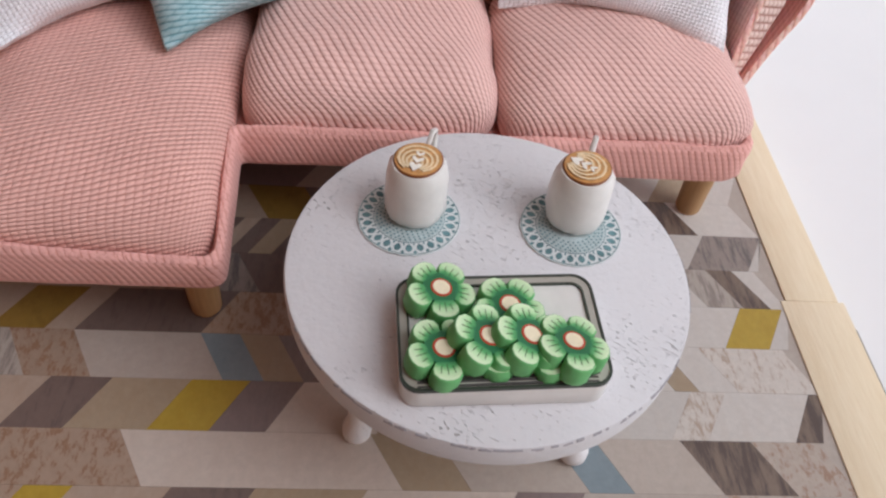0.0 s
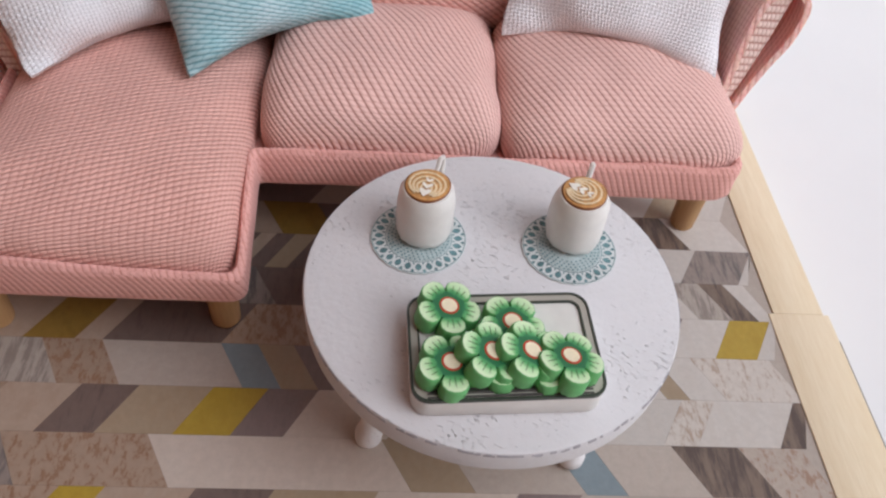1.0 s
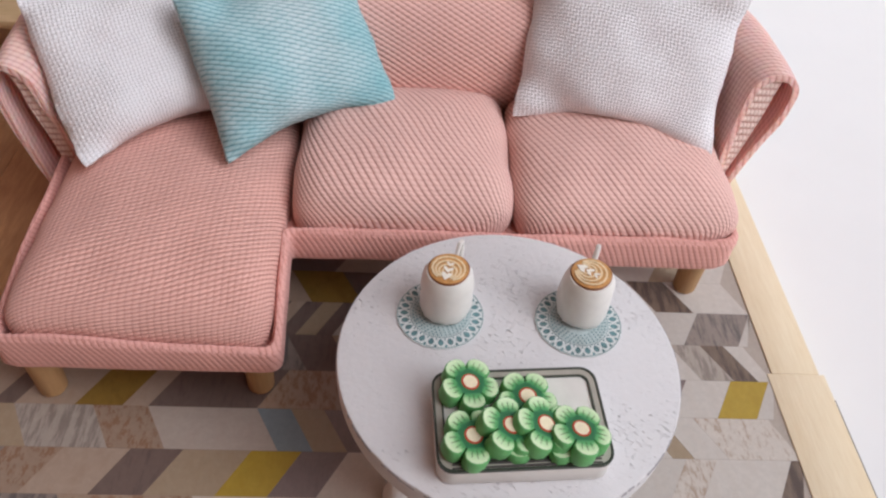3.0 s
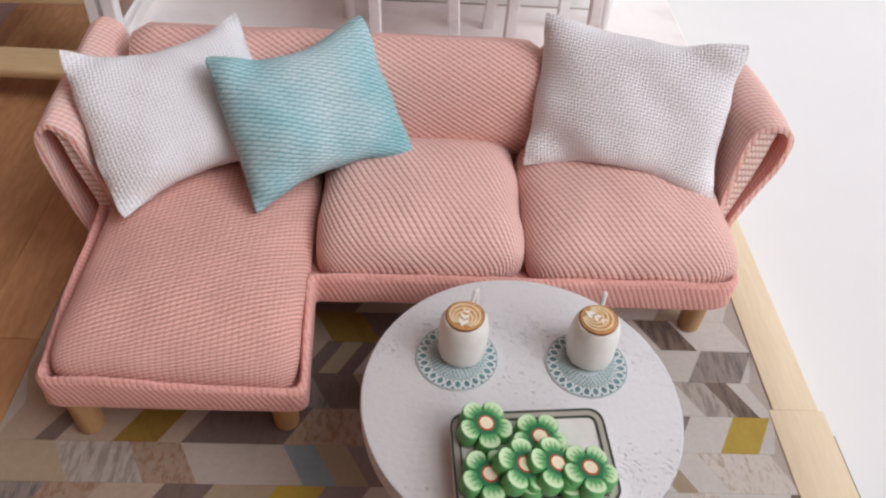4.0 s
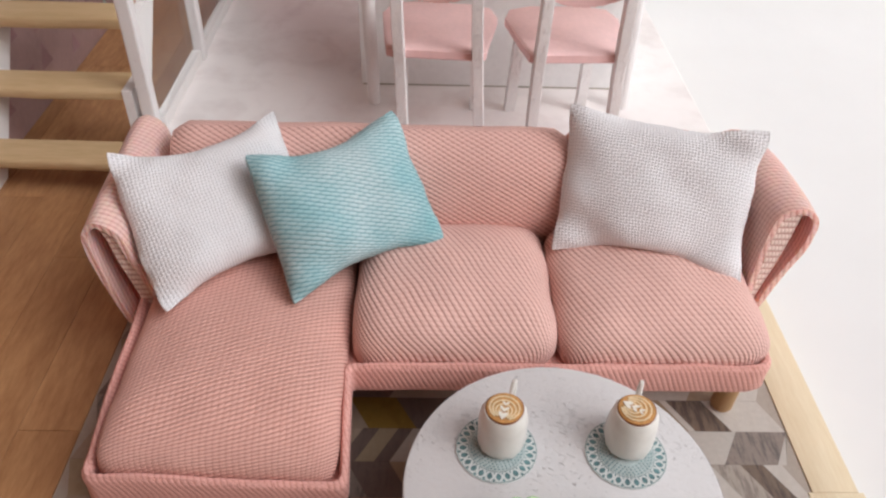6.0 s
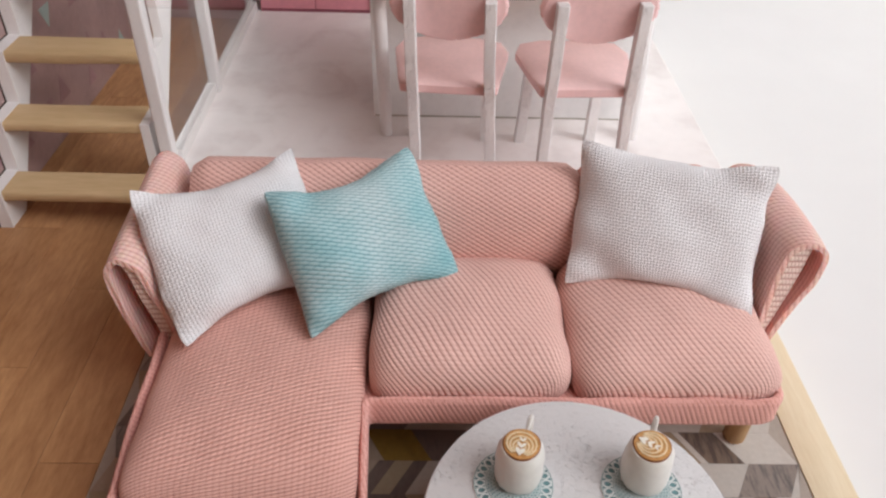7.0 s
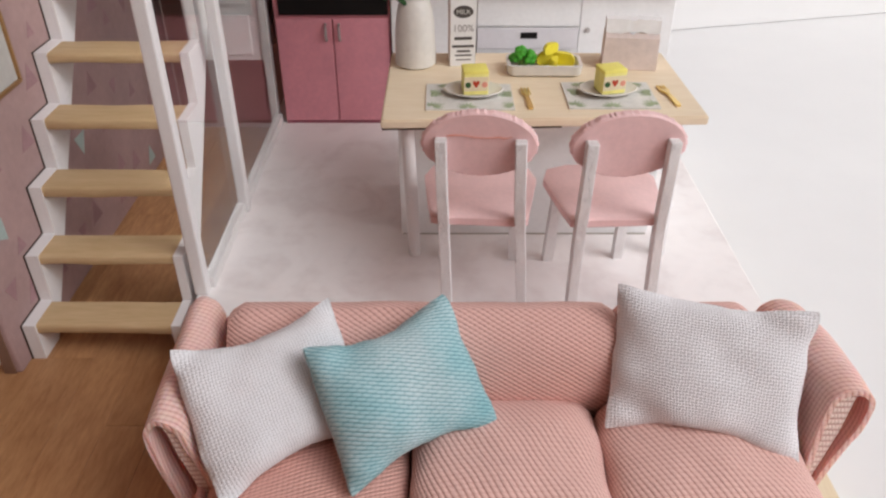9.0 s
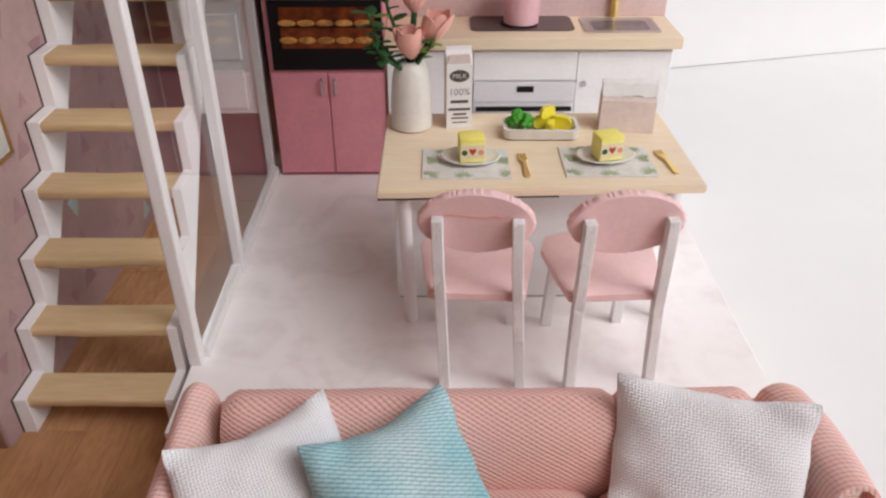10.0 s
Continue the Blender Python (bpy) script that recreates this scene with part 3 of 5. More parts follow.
wall_back = thing("wall_back", label="pink back wall with blush kitchen splashback", category="wall", kind="structure")
part("panel", box(nb(), (-8.63, 21.6, -0.02), (5.0, 21.9, 12.5)), WALL_P, wall_back)
part("splashback", box(nb(), (-2.28, 21.52, 4.72), (5.0, 21.597, 9.5)), SPLASH, wall_back, "blush pink glossy splashback")

# unseen slab, an assumed loft floor, added to shade the kitchen and stairs
solo("ceiling", box(nb(), (-8.62, 14.1, 10.3), (3.4, 21.595, 10.7), 0.02), PINE, label="unseen wooden slab added overhead to shade the kitchen and stairs", category="ceiling", kind="structure", smooth=False)

# the right strip of blonde boards along the open edge
strip = thing("floor_border", label="blonde wooden border boards along the open floor edge", category="border", kind="structure")
part("board", box(nb(), (4.50, 5.357, -0.018), (5.10, 11.7, 0.02), 0.01), STRIP_W, strip)
part("board", box(nb(), (4.44, -2.9, -0.018), (5.16, 5.355, 0.02), 0.01), STRIP_W, strip)
part("edge_line", box(nb(), (5.165, -2.9, -0.2), (5.18, 5.0, 0.0)), BROWN_DK, strip, "thin dark paper edge")

# ---- printed rug: chevron rows of slanted pieces ----
rug = thing("rug", label="printed chevron rug in cream, mustard, grey and brown pieces", category="rug")
part("backing", box(nb(), (-5.0, -2.9, -0.018), (4.49, 8.9, 0.001)), TILES["W"], rug, smooth=False)
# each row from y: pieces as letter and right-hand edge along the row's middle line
# C, K and O paint shade into the rug, L, V and U brighter light
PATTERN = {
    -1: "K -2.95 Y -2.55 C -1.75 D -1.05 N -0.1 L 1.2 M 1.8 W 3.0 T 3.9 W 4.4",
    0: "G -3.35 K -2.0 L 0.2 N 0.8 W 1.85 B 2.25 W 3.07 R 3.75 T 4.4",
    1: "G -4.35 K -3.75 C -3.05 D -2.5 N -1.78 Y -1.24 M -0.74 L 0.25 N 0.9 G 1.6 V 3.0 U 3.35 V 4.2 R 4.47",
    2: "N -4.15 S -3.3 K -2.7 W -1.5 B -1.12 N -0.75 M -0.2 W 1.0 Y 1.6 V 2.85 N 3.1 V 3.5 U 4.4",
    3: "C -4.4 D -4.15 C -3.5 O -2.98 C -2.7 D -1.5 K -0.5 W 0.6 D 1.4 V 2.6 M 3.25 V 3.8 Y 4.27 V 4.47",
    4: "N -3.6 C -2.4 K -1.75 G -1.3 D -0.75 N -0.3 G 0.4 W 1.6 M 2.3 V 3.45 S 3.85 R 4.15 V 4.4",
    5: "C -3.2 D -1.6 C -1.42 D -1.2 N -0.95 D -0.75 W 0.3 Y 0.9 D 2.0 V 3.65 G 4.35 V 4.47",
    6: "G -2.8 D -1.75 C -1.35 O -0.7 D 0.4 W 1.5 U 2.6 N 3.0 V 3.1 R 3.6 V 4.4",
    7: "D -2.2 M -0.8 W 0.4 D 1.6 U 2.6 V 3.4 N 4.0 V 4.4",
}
step_y = 0.5265
extra = random.Random(11)
for row in range(-11, 11):
    y0, y1 = 3.13 + row * step_y + 0.0012, 3.13 + (row + 1) * step_y - 0.0012
    lean = 0.15 if row % 2 else -0.15
    if row in PATTERN:
        words = PATTERN[row].split()
        cells = list(zip(words[::2], map(float, words[1::2])))
    else:
        cells, x = [], -4.9
        while x < 4.3:
            x = min(x + extra.uniform(0.4, 1.3), 4.45)
            cells.append((extra.choice("WWTWDGMNYB"), x))
    left = -4.98
    for kind_of, right in cells:
        a, b = left + 0.0012, right - 0.0012
        quad = [(max(a - lean, -4.99), y0), (min(b - lean, 4.485), y0), (min(b + lean, 4.485), y1), (max(a + lean, -4.99), y1)]
        if b - a > 0.05:
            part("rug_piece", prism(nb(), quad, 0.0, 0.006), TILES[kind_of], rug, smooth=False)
        left = right

# oak planks west of the rug and under the stairs
for k, x in enumerate([-9.15 + 0.83 * i for i in range(5)]):
    y = -2.9 + (k % 3) * 1.7 - 3
    while y < 21.5:
        y1 = min(y + 5.2, 21.6)
        a, b = max(y, -2.95), y1
        if b - a > 0.1:
            part("plank", box(nb(), (x, a, -0.018), (min(x + 0.824, -5.01), b - 0.008, 0.004), 0.004, 1), FLOOR_W, floor, smooth=False)
        y = y1
part("plank", box(nb(), (-5.6, 8.92, -0.018), (4.49, 10.44, 0.002), 0.004, 1), FLOOR_W, floor, smooth=False)

# ---- stairs ----
stairs = thing("staircase", label="open wooden staircase, pine treads between white sawtooth stringers", category="staircase")
RISE, RUN, N_STEP = 0.997, 0.785, 10


def sawtooth():
    pts = [(11.95, 0.0), (11.38, 0.0)]
    for i in range(N_STEP):
        y, z = 11.38 + RUN * i, 0.78 + RISE * i
        pts += [(y, z), (y + RUN, z)]
    top_y, top_z = 11.38 + RUN * N_STEP, 0.78 + RISE * (N_STEP - 1)
    pts += [(top_y, top_z - 1.0), (11.95, 0.01)]
    return pts[:-1]


for x0, x1 in ((-8.60, -8.37), (-5.90, -5.73)):
    part("stringer", prism(nb(), sawtooth(), x0, x1, "x"), WHITE_Z, stairs, "white painted sawtooth side board", smooth=False)
# the shadow line between side board and wall, put in as a dark strip
part("shadow_gap", prism(nb(), [(y - 0.018, z + 0.012) for y, z in sawtooth()], -8.625, -8.601, "x"), BROWN_DK, stairs, "dark strip painted in for the shadow line beside the side board", smooth=False)


def tread(y, z, seed):
    """A hand-cut board: its front edge waves and its corners are rubbed round."""
    loops = []
    for i in range(19):
        x = -8.375 + 2.48 * i / 18
        f = 0.030 * noise.noise((x * 1.2, seed, 0.5)) + 0.012 * noise.noise((x * 4, seed, 3.5))
        u = 0.020 * noise.noise((x * 1.1, seed, 7.5))
        low = 0.030 * noise.noise((x * 0.9, seed, 11.5))
        loops.append([(x, y + f + a, z + b + (u if b > -0.1 else low)) for a, b in ((0.012, -0.185), (0.0, -0.165), (-0.004, -0.05), (0.012, -0.016), (0.045, 0.0), (0.72 - f, 0.0), (0.72 - f, -0.2), (0.04, -0.2))])
    return rings(nb(), loops)


for i in range(N_STEP):
    part("tread", tread(11.395 + RUN * i, 0.765 + RISE * i, i * 5.3), PINE, stairs)

# ---- glass partition ----
screen = thing("partition", label="white framed clear partition between stairs and kitchen", category="partition")
for x, y in ((-5.505, 12.12), (-5.36, 15.15), (-5.53, 19.95)):
    part("post", box(nb(), (x - 0.125, y, Z_UP), (x + 0.125, y + 0.26, 12.0), 0.035), WHITE_Z, screen, smooth=False)
part("bottom_rail", box(nb(), (-5.52, 12.38, Z_UP), (-5.30, 19.96, Z_UP + 0.24), 0.02), WHITE_Y, screen, smooth=False)
for y0, y1 in ((12.37, 15.16), (15.40, 19.96)):
    pane = part("pane", box(nb(), (-5.45, y0, Z_UP + 0.22), (-5.41, y1, 12.0)), GLASS, screen, "clear acrylic sheet", smooth=False)
    pane.visible_shadow = False

# white panelled cabinet behind the partition
door = thing("wall_cabinet", (-6.55, 20.3, 2.62), label="white panelled cabinet hung on the pink back wall", category="cabinet")
part("body", box(nb(), (-1.0, -0.25, 0.0), (0.95, 1.29, 6.6), 0.02), WHITE_Z, door, smooth=False)
for z0, z1 in ((0.15, 1.2), (1.45, 2.6), (2.9, 6.3)):
    part("raised_panel", box(nb(), (-0.7, -0.32, z0), (0.65, -0.252, z1), 0.03), PAPER_W, door, smooth=False)

# ---- picture ----
pic = thing("picture", (-8.62, 12.95, 4.5), label="small framed picture with thin gold frame on the pink wall", category="picture")
for a, b in (((0, -0.9, 0), (0.08, 0.86, 0.07)), ((0, -0.9, 2.1), (0.08, 0.86, 2.17)), ((0, -0.9, 0.07), (0.08, -0.83, 2.1)), ((0, 0.79, 0.07), (0.08, 0.86, 2.1))):
    part("frame_bar", box(nb(), a, b, 0.015), BRONZE, pic, "thin brown-gold frame")
part("print", box(nb(), (0.0, -0.83, 0.07), (0.03, 0.79, 2.1)), TRAY_IN, pic, smooth=False)
part("motif", prism(nb(), [(0.0 + 0.45 * math.cos(a), 1.0 + 0.45 * math.sin(a)) for a in (i * math.pi / 10 for i in range(20))], 0.03, 0.034, "x"), SALMON, pic, "round blush shape", smooth=False)

# ---- sofa ----
sofa = thing("corner_sofa", label="pink twill corner sofa with chaise, folded arms and beech feet", category="sofa")


def sofa_outline(off):
    """The L of the sofa, drawn in by off: straight runs with rounded corners, always the same number of points."""
    corners = [((-4.15 + off, 4.61 + off), 0.17), ((-1.28 - off, 4.61 + off), 0.17), ((-1.36 - off, 6.13 + off), -0.07), ((3.90 - off, 6.17 + off), 0.26), ((3.92 - off, 9.3 - off), 0.2), ((-4.26 + off, 9.3 - off), 0.2)]
    runs = (96, 50, 170, 90, 60, 140)
    pts = []
    for i, (c, r) in enumerate(corners):
        here, before, after = Vector(c), Vector(corners[i - 1][0]), Vector(corners[(i + 1) % 6][0])
        r = max(abs(r) + (-0.5 if r > 0 else 0.8) * off, 0.03)
        a, b = here + (before - here).normalized() * r, here + (after - here).normalized() * r
        pts.append((a, here, b))
    out = []
    for i, (a, c, b) in enumerate(pts):
        out += [(1 - t) ** 2 * a + 2 * t * (1 - t) * c + t * t * b for t in (k / 8 for k in range(9))]
        nxt = pts[(i + 1) % 6][0]
        out += [b.lerp(nxt, k / runs[i]) for k in range(1, runs[i])]
    return out


def sag(x, y):
    """How far the chaise's front edge hangs at its inner corner."""
    a, b = min(max((x + 3.7) / 2.2, 0), 1), min(max((5.9 - y) / 1.3, 0), 1)
    return 0.13 * a * a * (3 - 2 * a) * b * b * (3 - 2 * b) * (x < -1.0)


def sofa_base():
    """An upholstered tray: a low wall with a folded, beaded rim round the whole sofa."""
    loops = []
    for off, up, bead in ((0.04, 0.0, 0), (0.0, 0.07, 0), (0.004, 0.24, 0), (-0.006, 0.36, 1), (0.0, 0.42, 1), (0.03, 0.455, 1), (0.065, 0.455, 1), (0.095, 0.42, 0), (0.10, 0.25, 0)):
        ring, run, last = [], 0.0, None
        for p in sofa_outline(off):
            if last is not None:
                run += (p - last).length
            last = p
            k = min(max((p.y - 5.0) / 1.1, 0), 1)
            bot, rim = 0.79 + 0.15 * k, 1.31 + 0.11 * k - sag(p.x, p.y)
            z = bot + (rim - bot) * up / 0.455
            wave = 0.030 * noise.noise((p.x * 1.3, p.y * 1.3, 4)) + 0.012 * noise.noise((p.x * 4, p.y * 4, 9))
            z += (wave * up / 0.455) + bead * 0.011 * abs(math.sin(math.pi * run / 0.075))
            ring.append((p.x + 0.014 * noise.noise((p.x * 2, p.y * 2, up)), p.y + 0.014 * noise.noise((p.x * 2 + 5, p.y * 2, up)), z))
        loops.append(ring)
    return rings(nb(), loops)


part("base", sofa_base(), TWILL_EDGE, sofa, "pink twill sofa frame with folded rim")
chaise = pad(nb(), (-2.735, 6.77, 1.27), (1.315, 2.055, 0.45), m=3.0, n=16, cuts=30, rough=0.05)
for v in chaise.verts:
    v.co.z -= sag(v.co.x, v.co.y)
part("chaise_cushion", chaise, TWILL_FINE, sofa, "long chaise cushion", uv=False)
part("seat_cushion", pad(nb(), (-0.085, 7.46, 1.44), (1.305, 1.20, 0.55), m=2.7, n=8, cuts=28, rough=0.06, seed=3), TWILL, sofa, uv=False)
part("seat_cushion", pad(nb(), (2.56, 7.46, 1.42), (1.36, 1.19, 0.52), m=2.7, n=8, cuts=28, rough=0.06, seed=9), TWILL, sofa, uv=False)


def back_pad(x0, x1, seed):
    """A padded back: a rounded upright section drawn along x with soft ends."""
    loops = []
    prof = [(8.62, 1.30), (8.52, 1.62), (8.50, 2.0), (8.58, 2.4), (8.72, 2.70), (8.92, 2.89), (9.16, 2.94), (9.40, 2.87), (9.54, 2.68), (9.58, 2.2), (9.55, 1.5), (9.50, 1.1)]
    cy, cz = 9.05, 2.0
    n = 34
    for i in range(n + 1):
        t = i / n
        x = x0 + (x1 - x0) * t
        e = min(t, 1 - t) * (x1 - x0)
        k = min(1.0, 0.80 + 0.20 * (1 - (1 - min(e / 0.22, 1)) ** 2))
        loops.append([(x, cy + (y - cy) * k + 0.02 * noise.noise((x * 1.4 + seed, y, z)), cz + (z - cz) * (0.5 + 0.5 * k) + 0.03 * noise.noise((x * 0.9 + seed, 3, 1))) for y, z in prof])
    bm = rings(nb(), loops)
    lay = bm.loops.layers.uv.verify()
    for f in bm.faces:
        for loop in f.loops:
            p = loop.vert.co
            loop[lay].uv = (p.x, (p.z if p.y < 9.05 else 5.88 - p.z) + 0.6 * (p.y - 8.5))
    return bm


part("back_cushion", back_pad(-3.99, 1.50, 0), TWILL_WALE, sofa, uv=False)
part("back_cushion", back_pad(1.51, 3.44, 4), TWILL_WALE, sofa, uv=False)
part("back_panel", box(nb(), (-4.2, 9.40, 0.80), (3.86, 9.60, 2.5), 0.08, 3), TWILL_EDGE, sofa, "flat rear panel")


def smooth_line(pts, each=5):
    """A soft curve through a few points."""
    pts = [Vector(p) for p in pts]
    out = []
    for i in range(len(pts) - 1):
        a, b, c, d = pts[max(i - 1, 0)], pts[i], pts[i + 1], pts[min(i + 2, len(pts) - 1)]
        for k in range(each):
            t = k / each
            out.append(0.5 * (2 * b + (c - a) * t + (2 * a - 5 * b + 4 * c - d) * t * t + (3 * b - a - 3 * c + d) * t ** 3))
    return out + [pts[-1]]


def arm(s, sec, y0, lean, y1, rear, lift):
    """A cloth strip folded over into a hollow loop, wide at the top; s: 1 or -1 for the side of the sofa."""
    line = smooth_line([(s * x, z) for x, z in sec])
    th, inner, run = 0.075, [], [0.0]
    for i, p in enumerate(line):
        d = (line[min(i + 1, len(line) - 1)] - line[max(i - 1, 0)]).normalized()
        inner.append(p + s * th * Vector((d.y, -d.x)))
        if i:
            run.append(run[-1] + (p - line[i - 1]).length)
    sect, arc_len = line + inner[::-1], run + run[::-1]
    mid = sum(line, Vector((0, 0))) / len(line)
    bm, loops, steps = nb(), [], 26
    for i in range(steps + 1):
        t = i / steps
        k = 1.0 - 0.12 * max(0.0, (t - 0.90) / 0.10) ** 2
        ring = []
        for p in sect:
            q = mid + (p - mid) * k
            y = y0 + lean * (q.y - 1.2) * (1 - t) + (y1 - y0) * t
            ring.append(bm.verts.new((q.x - s * rear * t * t + 0.018 * noise.noise((y * 1.5, q.y, s)), y + 0.012 * noise.noise((q.x * 5, q.y * 5, s)), q.y + lift * t * min(max(q.y - 1.3, 0), 1) + 0.025 * noise.noise((y, q.x, 2)))))
        loops.append(ring)
    lay = bm.loops.layers.uv.verify()
    n = len(sect)
    for i in range(steps):
        for k in range(n):
            j = (k + 1) % n
            f = bm.faces.new((loops[i][k], loops[i][j], loops[i + 1][j], loops[i + 1][k]))
            for loop, (q, w) in zip(f.loops, ((i, k), (i, j), (i + 1, j), (i + 1, k))):
                loop[lay].uv = ((y1 - y0) * q / steps, arc_len[w])
    for k in range(n // 2 - 1):
        a, b = k, n - 1 - k
        for row in (loops[0], loops[-1]):
            f = bm.faces.new((row[a], row[a + 1], row[b - 1], row[b]))
            for loop in f.loops:
                loop[lay].uv = (loop.vert.co.x, loop.vert.co.z)
    one = part("armrest", bm, ARM, sofa, "pink twill armrest folded into a hollow loop", uv=False)
    # the folded inner layer seen in the open end
    half = len(inner) // 2
    near = inner[1:half]
    far = [p.lerp(q, 0.58 if s > 0 else 0.40) for p, q in zip(near, inner[::-1][1:half])]
    shape = near + far[::-1]
    fill = [[(p.x - s * rear * t * t, y0 + dy + lean * (p.y - 1.2) * (1 - t) + (y1 - y0) * t, p.y + lift * t * min(max(p.y - 1.3, 0), 1)) for p in shape] for t, dy in ((0.0, 0.05), (0.2, 0.0))]
    part("arm_filling", rings(nb(), fill), LINING, one, "pale ribbed inner layer")


arm(1, ((3.84, 1.22), (3.90, 1.50), (3.96, 2.14), (4.04, 2.54), (4.17, 2.68), (4.34, 2.73), (4.49, 2.70), (4.59, 2.60), (4.61, 2.44), (4.53, 2.12), (4.30, 1.66), (4.08, 1.10)), 7.44, 0.18, 9.52, 0.36, 0.16)
arm(-1, ((3.92, 1.22), (4.00, 1.70), (4.12, 2.10), (4.22, 2.47), (4.36, 2.63), (4.49, 2.69), (4.60, 2.64), (4.68, 2.52), (4.70, 2.34), (4.66, 1.95), (4.56, 1.50), (4.42, 1.02)), 7.20, 0.03, 9.62, -0.02, 0.20)
for x, y in ((-3.93, 4.92), (-1.64, 5.02), (3.72, 6.74), (3.6, 9.0), (-3.9, 9.0), (-1.2, 9.0)):
    part("foot", lathe(nb(), [(0.125, 0.007), (0.15, 0.05), (0.18, 1.02)], 18, (x, y)), BEECH, sofa, "turned beech foot")

white_pillow = "white linen pillow with pinched corners leaning on the sofa back"
solo("pillow", cushion(nb(), (1.27, 8.08, 1.70), (3.73, 7.48, 1.62), (3.99, 8.58, 3.34), (1.46, 9.24, 3.35), 0.36, (0.24, 0.04, 0.13, 0.05), seed=1), LINEN, label=white_pillow, category="pillow", group="sofa pillows", uv=False)
solo("pillow", cushion(nb(), (-3.72, 6.74, 1.66), (-1.85, 7.95, 1.85), (-2.60, 9.1, 3.15), (-4.50, 8.02, 3.12), 0.32, (0.20, 0.0, 0.24, -0.02), seed=5), LINEN, label="white linen pillow leaning behind the teal one", category="pillow", group="sofa pillows", uv=False)
solo("pillow", cushion(nb(), (-2.12, 6.86, 1.72), (-0.24, 8.00, 1.84), (-1.01, 9.14, 3.18), (-2.82, 8.10, 3.11), 0.38, (0.22, -0.03, 0.24, 0.03), seed=8), TEAL, label="pale teal ribbed pillow with pinched corners", category="pillow", group="sofa pillows", uv=False)

# ---- coffee table ----
TX, TY, TR, TZ = 0.964, 4.325, 1.640, 1.66
table = thing("coffee_table", (TX, TY, 0.006), label="round white-painted wooden coffee table with worn edge", category="coffee table")
part("tabletop", lathe(nb(), [(TR - 0.05, TZ - 0.285), (TR - 0.008, TZ - 0.25), (TR, TZ - 0.05), (TR - 0.012, TZ - 0.015), (TR - 0.04, TZ - 0.006)], 96), WHITE_TOP, table)
wear = random.Random(3)
bm = nb()
for i in range(150):
    a = wear.uniform(0, 360)
    if noise.noise((math.cos(radians(a)) * 2.2, math.sin(radians(a)) * 2.2, 1.0)) < -0.26:
        continue
    w, h = wear.uniform(0.8, 3.2), wear.uniform(0.004, 0.010)
    z = TZ - 0.03 + wear.uniform(-0.016, 0.006)
    loops = [[((TR - 0.03) * math.cos(radians(b)), (TR - 0.03) * math.sin(radians(b)), z - h), ((TR + 0.0015) * math.cos(radians(b)), (TR + 0.0015) * math.sin(radians(b)), z - h),
              ((TR + 0.0005 - 0.004) * math.cos(radians(b)), (TR - 0.0035) * math.sin(radians(b)), z + h), ((TR - 0.03) * math.cos(radians(b)), (TR - 0.03) * math.sin(radians(b)), z + h)] for b in (a, a + w)]
    rings(bm, loops)
part("worn_rim", bm, WORN, table, "grey worn patches along the rim", smooth=False)
for ang in (37, 143, 213, 317):
    c, s = math.cos(radians(ang)), math.sin(radians(ang))
    prof = [(0.085, 0.0), (0.13, 0.06), (0.135, 0.16), (0.09, 0.24), (0.10, 0.6), (0.125, 1.0), (0.14, 1.385)]
    bm = nb()
    rings(bm, [[(1.14 * c + 0.10 * c * (1 - z / 1.4) + r * math.cos(t), 1.14 * s + 0.10 * s * (1 - z / 1.4) + r * math.sin(t), z) for t in (2 * math.pi * k / 16 for k in range(16))] for r, z in prof])
    part("leg", bm, WHITE_Z, table)


